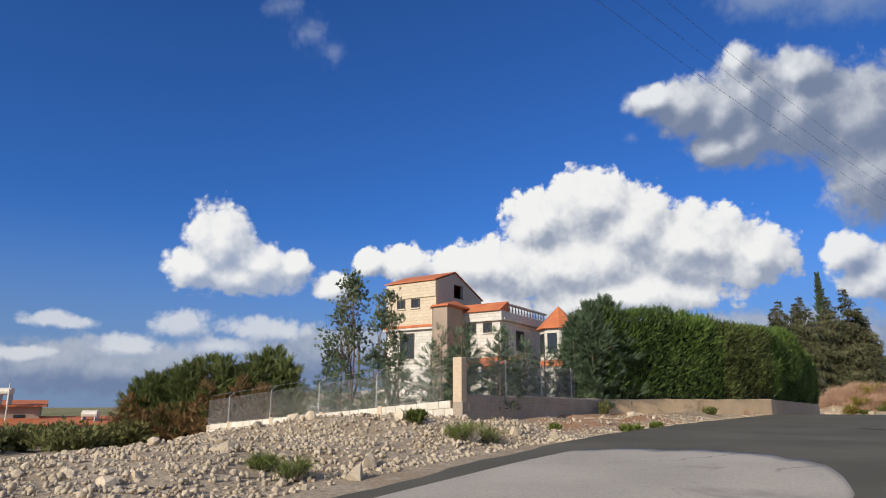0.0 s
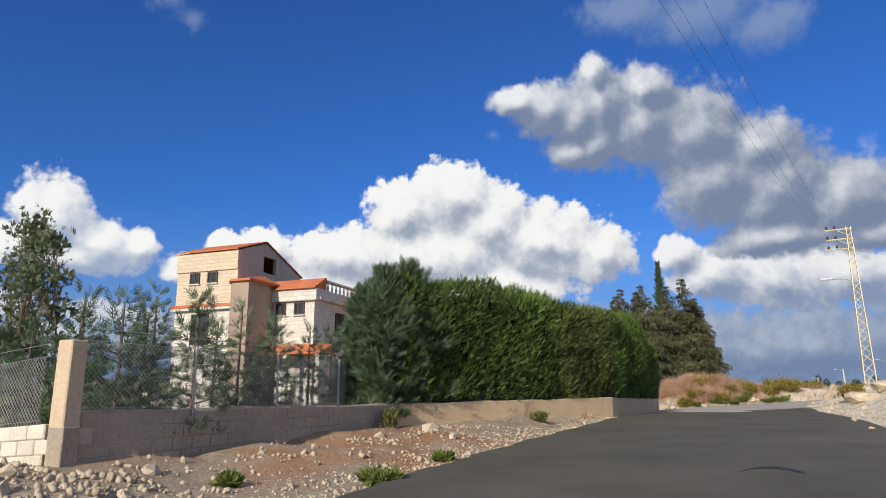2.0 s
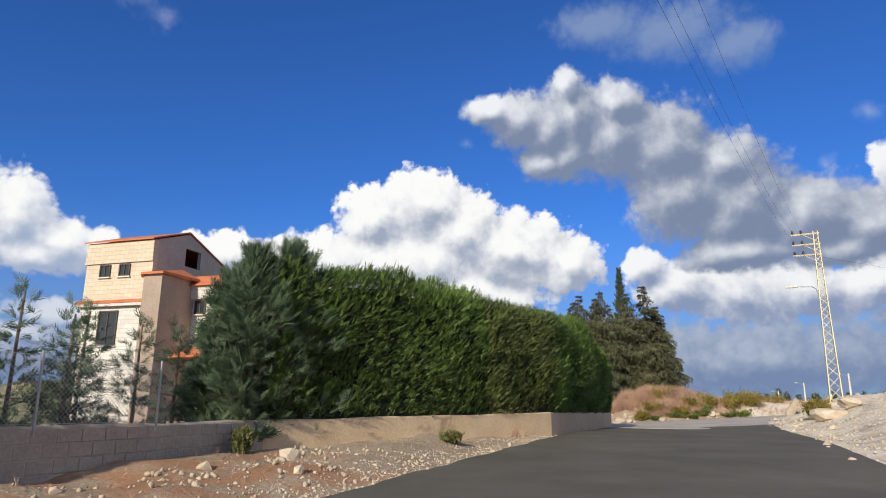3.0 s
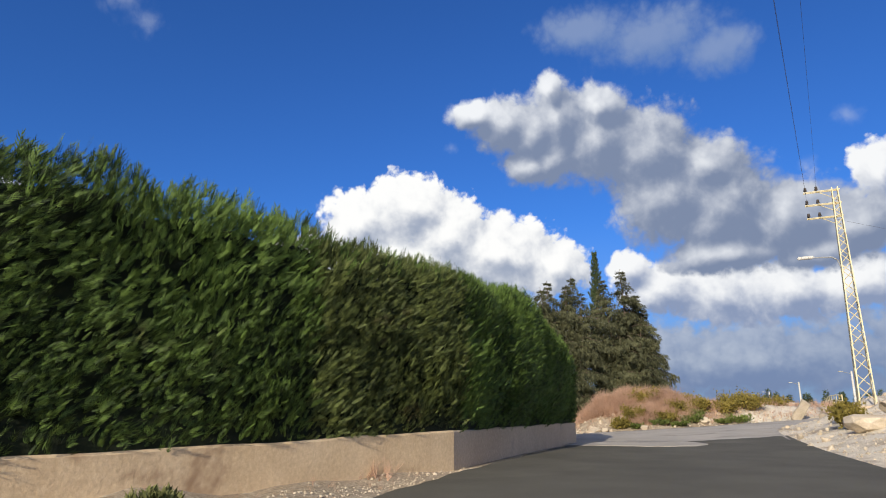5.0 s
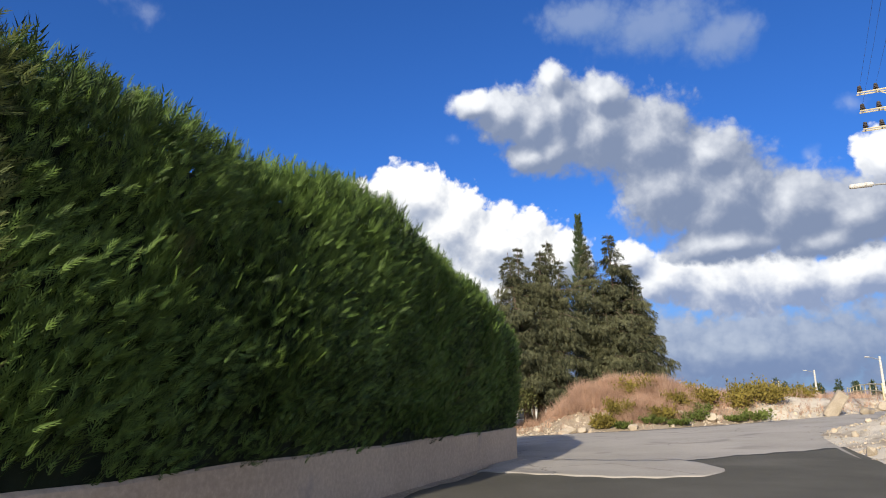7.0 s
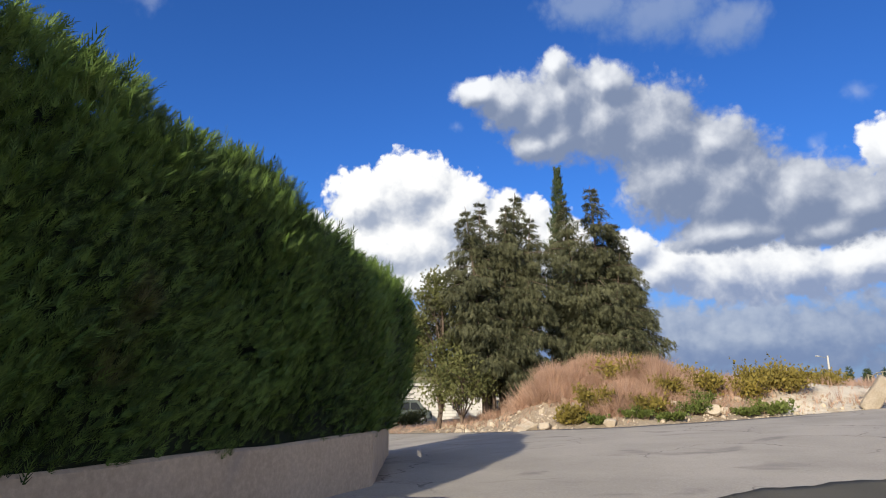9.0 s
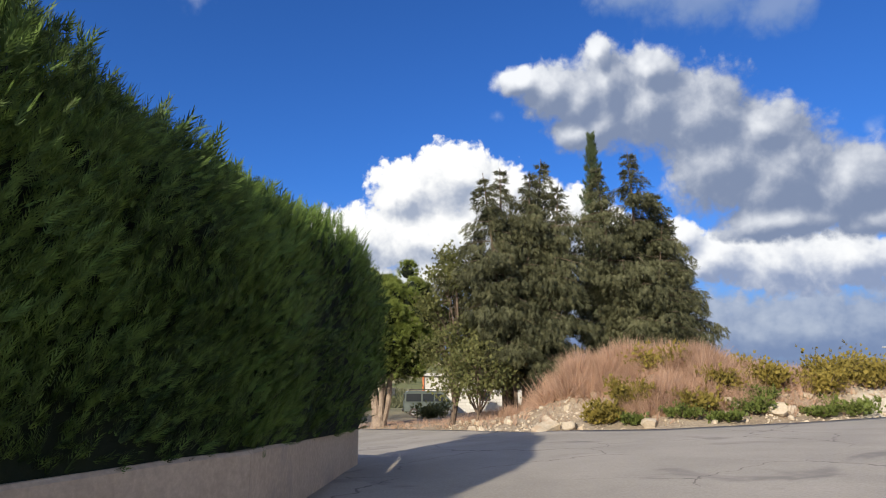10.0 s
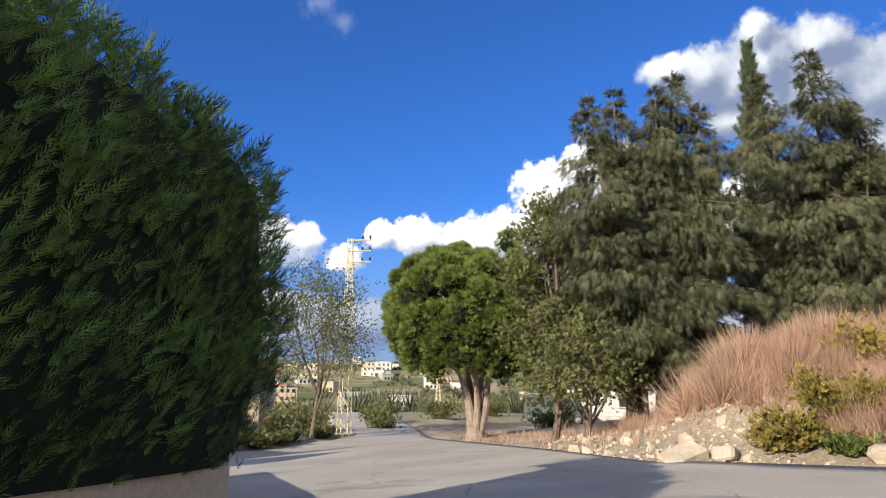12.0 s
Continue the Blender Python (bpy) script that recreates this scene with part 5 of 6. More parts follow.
stones_in("rubble_heap", (-3.0, 11.0, land_xy(-3, 11)), "spread heap of pale broken limestone beside the road", left_heap, ((-17, -5.6), (1.5, 24)), 300, 16500, 0.225, 51)
stones_in("rubble_bank", (24.5, 30.0, land_xy(24.5, 30)), "bank of pale broken stone and earth beside the asphalt", lambda r, s, c: not on_road(r, s, 0.05) and r > 1.35 and s < float(near_edge(max(r, 1.8))) - 0.2, ((1.3, 10), (16, 60)), 220, 7500, 0.19, 52)
stones_in("rubble_bank", (31.0, 55.5, land_xy(31, 55.5)), "white stones and earth at the foot of the grassy mound", lambda r, s, c: 0.1 < s - float(far_edge(r)) < 2.6 and c < 0.9 and (r < -5.5 or r > -1.5 or c < 0.35), ((-13, 12), (61, 80)), 150, 3600, 0.24, 53)


stones_in("roadside_gravel", (4.5, 18.5, land_xy(4.5, 18.5)), "strip of pale gravel along the asphalt's edge", lambda r, s, c: r < -5.42 - 0.1 * c and c > (-5.4 - r) / 1.5, ((-6.7, -5.4), (11, 34)), 40, 4200, 0.10, 54)


def boulder(x, y, size, seed, label, tilt=(0, 0, 0), squash=(1, 1, 1), sink=0.15, z=None):
    ob = new("boulder", BIG_ROCKS[seed % 5])
    ob.matrix_world = pose(x, y, (land_xy(x, y) if z is None else z) + size * squash[2] * (0.35 - sink), *tilt) @ Matrix.Diagonal((size * squash[0], size * squash[1], size * squash[2], 1))
    return tagged(ob, label, "boulder")


def slab(x, y, z, dims, tilt, label):
    bm = boxed(-dims[0] / 2, dims[0] / 2, -dims[1] / 2, dims[1] / 2, -dims[2] / 2, dims[2] / 2, 0.04)
    bmesh.ops.subdivide_edges(bm, edges=bm.edges[:], cuts=2, use_grid_fill=True)
    for v in bm.verts:
        v.co += Vector((noise.noise(v.co * 3.1), noise.noise(v.co * 2.7 + Vector((5, 0, 0))), noise.noise(v.co * 3.3 + Vector((0, 9, 0))))) * 0.05
    ob = ob_of("stone_slab", bm, M_STONE)
    ob.matrix_world = pose(x, y, z, *tilt)
    return tagged(ob, label, "stone slab")


slab(28.93, 55.75, gz(28.93, 55.75) + 0.10, (0.85, 0.45, 0.28), (18, -20, 20), "tilted white limestone slab at the roadside")
slab(29.6, 55.5, gz(29.6, 55.5) + 0.08, (0.6, 0.4, 0.25), (-8, 10, 60), "white limestone block at the roadside")
slab(41.45, 52.84, gz(41.45, 52.84) + 0.55, (0.55, 0.4, 1.35), (10, 34, -35), "upright leaning pale stone slab on the verge")
boulder(35.2, 53.6, 0.75, 1, "rounded pale boulder among weeds")
boulder(42.6, 52.2, 0.7, 2, "pale boulder beside a leaning slab")
boulder(29.4, 36.2, 1.5, 3, "dark weathered boulder on the rubble bank", squash=(1.2, 1, 0.7))
boulder(31.0, 36.6, 1.2, 4, "dark weathered boulder on the rubble bank", squash=(1.2, 1, 0.7))
boulder(62.8, 78.1, 2.6, 0, "large pale rounded boulder on the far verge", squash=(1.3, 1, 0.5))
boulder(31.5, 54.1, 0.5, 2, "pale stone at the road's edge")
boulder(46.0, 54.5, 1.0, 1, "pale boulder on the verge")


# ---------------------------------------------------------------- grass, weeds and shrubs
def tufts(name, at, label, r, s, size, mat, template=None, lean=0.35, category="grass"):
    """A stand of grass or weeds rooted on the land."""
    keep = np.array([not on_road(a, b, 0.02) for a, b in zip(r, s)])
    r, s = r[keep], s[keep]
    x, y = to_xy(r, s)
    pos = np.stack((x, y, land(r, s) - 0.03), -1)
    dirs = np.array((0.1, 0.05, 1.0)) + lean * rng.normal(size=(len(r), 3))
    ob = scatter(name, template or BLADES, pos, dirs, size[keep] if np.ndim(size) else size, mat)
    return tagged(ob, label, category, kind="stuff")


n = 46000
gr = rng.normal(-5.6, 2.4, n)
gd = np.abs(rng.normal(3.4, 2.1, n)) + 1.3 + 1.2 * ease(-gr, 5.2, 7.0)
gx, gy = to_xy(gr, far_edge(gr) + gd)
stand = noise2(gx, gy, 0.55, 41) + 0.7 * noise2(gx, gy, 1.7, 42)
thick = stand + 0.25 * rng.normal(size=n) > -0.28
gr, gd, stand = gr[thick], gd[thick], stand[thick]
tall = rng.uniform(0.25, 0.8, len(gr)) * np.clip(1.25 - np.abs(gr + 5.6) / 9, 0.4, 1.2) * (1.0 + 1.3 * stand) * (0.6 + 0.4 * ease(gd, 1.3, 3.0))
tufts("dry_grass", None, "tall rust-coloured dry grass over the mound", gr, far_edge(gr) + gd, tall, M_GRASS_DRY, lean=0.55)
n = 3500
gr = rng.uniform(-14, 9, n)
tufts("dry_grass", None, "thin rust-coloured dry grass on the slope", gr, far_edge(gr) + rng.uniform(0.8, 12, n), rng.uniform(0.25, 0.6, n), M_GRASS_DRY)
n = 1500
gr = rng.uniform(-22, -11, n)
tufts("dry_grass", None, "low rust-coloured dry grass along the lane", gr, far_edge(gr) + rng.uniform(0.2, 5, n) ** 1.0, rng.uniform(0.12, 0.35, n), M_GRASS_DRY)
n = 900
gr = rng.uniform(-9.0, -5.8, n)
tufts("dry_grass", None, "sparse straw and weeds on the verge by the wall", gr, rng.uniform(10, 33, n), rng.uniform(0.06, 0.2, n), M_GRASS_DRY, lean=0.6)
n = 70
gr, gs = to_rs(12.09 + rng.normal(0, 0.22, n), 29.63 + rng.normal(0, 0.22, n))
tufts("dry_grass", None, "clump of dry straw-coloured stalks against the wall", gr, gs, rng.uniform(0.15, 0.42, n), M_GRASS_DRY, lean=0.3)


def shrub(x, y, rad, h, mat, label, seed, n=900, size=0.2, category="shrub", template=None, group=""):
    """A low bush: several stems from the ground and a ragged mass of leaves."""
    random.seed(seed)
    g = np.random.default_rng(seed)
    b = thing("shrub", (x, y, gz(x, y)), label, category, group)
    bm = bmesh.new()
    pos, dirs = [], []
    for k in range(14):
        az = k * 2.4 + g.normal() * 0.3
        e = np.array((math.cos(az) * rad * g.uniform(0.2, 0.85), math.sin(az) * rad * g.uniform(0.2, 0.85), h * g.uniform(0.35, 0.9)))
        limb(bm, (0, 0, -0.1), e, 0.018, 0.006, 0.12, 3, 4)
        m = n // 14
        f = g.uniform(0.3, 1.05, m)
        q = e * f[:, None] + g.normal(size=(m, 3)) * np.array((rad, rad, h * 0.8)) * 0.17
        q[:, 2] = np.maximum(q[:, 2], 0.02)
        pos.append(q)
        dirs.append(np.array((0, 0, 0.8)) + q / max(rad, h) * 0.6 + 0.6 * g.normal(size=(m, 3)))
    part("stem", bm, M_BARK, b)
    scatter("foliage", template or LEAVES, np.concatenate(pos), np.concatenate(dirs), size * g.uniform(0.6, 1.3, sum(map(len, pos))), mat, b)
    return b


YB = "yellow-green scrub bush in dry grass"
for k, (x, y, rad, h) in enumerate(((31.6, 55.6, 0.95, 0.85), (30.6, 55.3, 0.7, 0.6), (35.8, 54.9, 1.0, 0.9), (38.4, 55.3, 1.3, 1.1), (37.4, 54.6, 0.9, 0.9), (39.6, 55.0, 1.1, 0.8), (33.6, 57.2, 1.4, 1.0), (36.2, 57.4, 1.5, 0.9), (34.4, 55.1, 0.8, 0.7), (40.8, 56.8, 1.2, 0.8), (30.6, 38.3, 0.7, 0.7), (31.9, 39.7, 0.7, 0.7), (43.0, 57.0, 1.3, 0.8), (33.2, 54.5, 0.8, 0.6))):
    shrub(x, y, rad, h, M_LEAF_YELLOW, YB, 400 + k, n=1100, size=0.15, group="scrub on the mound")
for k, (x, y, rad, h) in enumerate(((31.3, 54.7, 0.5, 0.28), (32.6, 54.2, 0.7, 0.42), (33.5, 53.6, 0.6, 0.25), (34.6, 53.9, 0.8, 0.45), (36.4, 53.4, 0.6, 0.3), (37.5, 53.4, 0.9, 0.5), (35.3, 54.4, 0.7, 0.5))):
    shrub(x, y, rad, h, M_LEAF_WEED, "low green weeds along the road's edge", 430 + k, n=700, size=0.13, category="weed", group="roadside weeds")
for k, (x, y, rad, h) in enumerate(((0.55, 12.1, 0.5, 0.36), (0.05, 11.6, 0.4, 0.28), (-2.0, 8.1, 0.3, 0.24), (-2.5, 8.5, 0.25, 0.18), (-0.9, 13.3, 0.2, 0.2), (4.0, 15.6, 0.22, 0.12), (9.3, 25.6, 0.28, 0.2), (4.75, 22.9, 0.2, 0.36), (2.2, 15.4, 0.12, 0.08), (5.2, 17.9, 0.14, 0.09))):
    shrub(x, y, rad, h, M_LEAF_WEED if k not in (7, 6, 10) else M_LEAF_BROAD, "tuft of bright green weeds in the rubble", 450 + k, n=500, size=0.14, category="weed", template=BLADES if k in (0, 1, 2, 3) else None, group="weeds in the rubble")
for k in range(12):
    x, y = -20.0 + k * 0.9 + random.uniform(-0.5, 0.5), 24.0 + (k % 4) * 1.6
    shrub(x - 2, y, 1.5, 0.95, M_LEAF_BROAD, "dusty olive-green bush at the edge of the field", 470 + k, n=800, size=0.26, group="bushes at the field's edge")

# ---------------------------------------------------------------- power poles, lamp and wires
def lattice_pole(name, x, y, z, height, turn, mat, label, lamp=False, arms=3):
    """A four-legged steel lattice pole with three side arms of paired insulators."""
    pole = thing(name, (x, y, z), label, "power pole", turn=turn)
    wide = lambda h: 0.30 - 0.19 * h / height
    corner = lambda k, h: Vector((wide(h) * (1, 1, -1, -1)[k], wide(h) * (1, -1, -1, 1)[k], h))
    part("footing", boxed(-0.5, 0.5, -0.5, 0.5, -0.6, 0.12, 0.03), M_PLASTER_GREY, pole, "concrete footing")
    for k in range(4):
        bm = bmesh.new()
        tube(bm, corner(k, -0.2), corner(k, height), 0.035, 0.028, 4)
        part("leg", bm, mat, pole)
    h, i = 0.3, 0
    while h < height - 0.5:
        nxt = h + wide(h) * 2.1
        for k in range(4):
            j = (k + 1) % 4
            bm = bmesh.new()
            a, b = (k, j) if i % 2 == 0 else (j, k)
            tube(bm, corner(a, h), corner(b, min(nxt, height)), 0.018, 0.018, 4)
            part("brace", bm, mat, pole)
        h, i = nxt, i + 1
    for k in range(arms):
        hz = height - 0.12 - 0.62 * k
        bm = bmesh.new()
        for o in (-0.09, 0.09):
            tube(bm, (0.2, o, hz), (-1.25, o, hz), 0.026, 0.022, 4)
        tube(bm, (-0.1, 0, hz - 0.35), (-0.7, 0, hz), 0.016, 0.016, 4)
        arm = part("arm", bm, mat, pole)
        for q in (-0.72, -1.16):
            bm = bmesh.new()
            tube(bm, (q, 0, hz), (q, 0, hz + 0.10), 0.02, 0.02, 6)
            for m in range(3):
                tube(bm, (q, 0, hz + 0.09 + 0.055 * m), (q, 0, hz + 0.145 + 0.055 * m), 0.085 - 0.012 * m, 0.045, 10)
            part("insulator", bm, M_DARK, arm, "dark glazed insulator")
    if lamp:
        bm = bmesh.new()
        pts = [Vector((-0.2, 0, 6.05)), Vector((-0.3, 0, 6.42)), Vector((-0.5, 0, 6.56)), Vector((-1.25, 0, 6.60))]
        for p, q in zip(pts, pts[1:]):
            tube(bm, p, q, 0.03, 0.03, 8)
        arm = part("lamp_arm", bm, M_GALV, pole, "bent steel lamp arm")
        bm = boxed(-1.85, -1.2, -0.11, 0.11, 6.55, 6.68, 0.04)
        for v in bm.verts:
            if v.co.x < -1.6:
                v.co.y *= 0.6
        part("lamp_head", bm, M_HOUSE_WHITE, arm, "pale street lamp head")
    return pole


ARM = Vector((-0.78, 0.62))
TURN = math.atan2(-ARM.y, -ARM.x)
P1 = Vector((34.34, 41.03))
P1Z = gz(P1.x, P1.y)
lattice_pole("power_pole", P1.x, P1.y, P1Z, 10.95 - P1Z, TURN, M_PAINT_CREAM, "cream-painted steel lattice power pole with a street lamp", lamp=True)
lattice_pole("power_pole", 17.83, 78.69, gz(17.83, 78.69), 8.85 - gz(17.83, 78.69), math.radians(172), M_PAINT_CREAM, "pale steel lattice power pole beside the lane")
lattice_pole("power_pole", 19.8, 118.3, gz(19.8, 118.3), 0.6 - gz(19.8, 118.3) + 1.2, math.radians(172), M_PAINT_CREAM, "pale steel lattice power pole in the field")


def wire(a, b, sag, rad, label):
    cu = bpy.data.curves.new("power_line", "CURVE")
    cu.dimensions, cu.bevel_depth, cu.bevel_resolution = "3D", rad, 1
    sp = cu.splines.new("POLY")
    sp.points.add(24)
    for i in range(25):
        t = i / 24
        p = Vector(a).lerp(Vector(b), t)
        sp.points[i].co = (p.x, p.y, p.z - sag * 4 * t * (1 - t), 1)
    ob = new("power_line", cu)
    cu.materials.append(M_DARK)
    return tagged(ob, label, "cable", "power lines")


for k in range(3):
    for q in (0.72, 1.16):
        e = P1 + ARM * q
        z = 10.95 - 0.12 - 0.62 * k + 0.2
        if k == 0 or q > 1 and k == 1:
            wire((e.x, e.y, z), (e.x - 55.6, e.y - 57.5, z - 0.3), 2.7, 0.0032, "thin dark overhead power line slung from a lattice pole")
        if k == 2 and q < 1:
            wire((e.x, e.y, z - 0.1), (e.x + 70, e.y + 8, z + 0.5), 1.2, 0.0045, "thin dark overhead power line slung from a lattice pole")


def street_lamp(x, y, h, label):
    z = gz(x, y)
    lamp = thing("street_lamp", (x, y, z), label, "street lamp")
    bm = bmesh.new()
    tube(bm, (0, 0, -0.2), (0, 0, h), 0.13, 0.09, 10)
    part("pole", bm, M_HOUSE_WHITE, lamp)
    bm = bmesh.new()
    tube(bm, (0, 0, h - 0.3), (-0.8, 0.35, h - 0.05), 0.04, 0.03, 6)
    arm = part("arm", bm, M_GALV, lamp)
    bm = boxed(-1.2, -0.75, 0.26, 0.46, h - 0.1, h + 0.0, 0.03)
    part("lamp_head", bm, M_HOUSE_WHITE, arm)


street_lamp(76.9, 92.6, 4.4 - gz(76.9, 92.6), "slim pale street lamp beside the far road")
street_lamp(67.1, 74.2, 4.8 - gz(67.1, 74.2), "slim pale street lamp beside the far road")
street_lamp(93.2, 118.1, 3.8 - gz(93.2, 118.1), "slim pale street lamp beside the far road")


def build_guard_rail():
    rail = thing("guard_rail", (48.8, 57.1, gz(48.8, 57.1)), "low yellowed pipe railing along the far road", "railing")
    inv = rail.matrix_world.inverted()
    pts = [Vector((48.8 + 2.4 * i, 57.1 + 2.75 * i, 0)) for i in range(9)]
    for p in pts:
        p.z = gz(p.x, p.y)
        bm = bmesh.new()
        tube(bm, p + Vector((0, 0, -0.2)), p + Vector((0, 0, 0.95)), 0.04, 0.04, 6)
        part("post", bm, M_PAINT_CREAM, rail).matrix_parent_inverse = inv
    for p, q in zip(pts, pts[1:]):
        for h in (0.5, 0.9):
            bm = bmesh.new()
            tube(bm, p + Vector((0, 0, h)), q + Vector((0, 0, h)), 0.035, 0.035, 6)
            part("rail", bm, M_PAINT_CREAM, rail).matrix_parent_inverse = inv


build_guard_rail()
for k in range(14):
    x, y = 108 + k * 1.5 + random.uniform(-1, 1), 146 - k * 1.4 + random.uniform(-1.5, 1.5)
    z = gz(x, y)
    conifer("far_conifer", x, y, z, random.uniform(0.9, 2.4) + 2.4 - z, 0.8, M_LEAF_CYPRESS, "small dark conifer on the far skyline", 500 + k, n=500, clumps=30, size=0.6, group="conifers on the skyline")


# ---------------------------------------------------------------- trees round the lane
def umbrella_pine():
    x, y = 24.95, 71.5
    z = gz(x, y)
    tree = thing("pine_tree", (x, y, z), "umbrella pine with a dense rounded bright green crown and several trunks", "tree")
    g = np.random.default_rng(77)
    random.seed(77)
    top = 6.75 - z
    bm = bmesh.new()
    tube(bm, (0, 0, -0.3), (0.03, 0, 0.5), 0.52, 0.36, 10)
    for k in range(7):
        a = k * 0.9 + 0.3
        foot = Vector((0.20 * math.cos(a), 0.20 * math.sin(a), 0.1))
        mid = Vector((0.62 * math.cos(a), 0.62 * math.sin(a), 2.3 + 0.3 * random.random()))
        limb(bm, foot, mid, 0.18, 0.12, 0.05, 4, 8)
        for j in range(3):
            b = a + (j - 1) * 0.5
            limb(bm, mid, (2.1 * math.cos(b), 2.1 * math.sin(b), top - 3.4 + 0.9 * random.random()), 0.10, 0.03, 0.08, 4, 6)
    part("trunk", bm, M_BARK_PINE, tree, "pale brown pine trunks")
    pos, dirs, core = [], [], []
    for k in range(115):
        # lumps of needles over a dome that is wider than it is high, ragged below
        zz = 1 - 1.75 * (k + 0.5) / 115
        a = k * 2.39996
        rr = math.sqrt(max(0.0, 1 - zz * zz))
        rad = g.uniform(0.42, 0.78)
        ctr = np.array((3.05 * rr * math.cos(a) - 0.15, 3.05 * rr * math.sin(a), top - 3.1 + 2.55 * zz)) * (1 + 0.05 * g.normal())
        m = 200
        d = unit(g.normal(size=(m, 3)) + unit(ctr - np.array((0, 0, top - 3.6))) * 0.9 + np.array((0, 0, 0.45)))
        pos.append(ctr + d * rad * g.uniform(0.72, 1.05, m)[:, None])
        dirs.append(d + 0.35 * g.normal(size=(m, 3)) + np.array((0, 0, 0.5)))
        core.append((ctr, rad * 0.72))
    # near-black balls added inside the lumps, painting the crown's inner shade
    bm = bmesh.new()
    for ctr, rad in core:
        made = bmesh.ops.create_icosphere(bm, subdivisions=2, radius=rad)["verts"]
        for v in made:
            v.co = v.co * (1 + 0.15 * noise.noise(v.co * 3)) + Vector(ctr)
    part("inner_shade", bm, M_FOLIAGE_SHADE, tree)
    scatter("crown", NEEDLES, np.concatenate(pos), np.concatenate(dirs), g.uniform(0.16, 0.30, sum(map(len, pos))), M_LEAF_PINE, tree)


umbrella_pine()
broad_tree("mulberry_tree", 27.4, 63.6, gz(27.4, 63.6), 7.6, 1.35, M_LEAF_BROAD, "leafy tree with yellowing olive-green leaves beside conifers", 33, n=6500, size=0.18, trunk=0.14, bare=0.12, clumps=90, squash=0.95)
broad_tree("mulberry_tree", 28.2, 62.3, gz(28.2, 62.3), 3.4, 1.6, M_LEAF_BROAD, "low leafy tree with yellowing leaves at the mound's foot", 34, n=3000, size=0.18, trunk=0.08, bare=0.1, clumps=50)
broad_tree("bare_tree", 16.9, 75.4, gz(16.9, 75.4), 6.3 - gz(16.9, 75.4), 3.0, M_LEAF_BROAD, "thin half-bare tree with sparse yellowing leaves", 35, n=8000, size=0.15, trunk=0.12, bare=0.25, clumps=110, squash=0.95)
for k, (x, y, rad, h) in enumerate(((15.6, 71.6, 0.8, 0.6), (14.6, 70.6, 0.9, 0.8), (13.8, 72.4, 1.3, 1.5), (15.9, 74.4, 0.9, 0.8), (17.0, 77.0, 0.8, 0.6), (16.2, 73.0, 0.7, 0.5), (14.6, 76.4, 1.5, 1.9), (19.0, 84.0, 1.2, 0.8), (22.0, 92.0, 2.0, 1.6), (15.5, 80.0, 1.8, 1.8), (28.9, 79.6, 1.4, 1.2), (18.0, 88.0, 1.8, 1.4), (25.5, 97.0, 2.0, 1.5))):
    shrub(x, y, rad, h, M_LEAF_BROAD, "tangled olive-green bush beside the lane", 520 + k, n=900, size=0.22, group="bushes beside the lane")


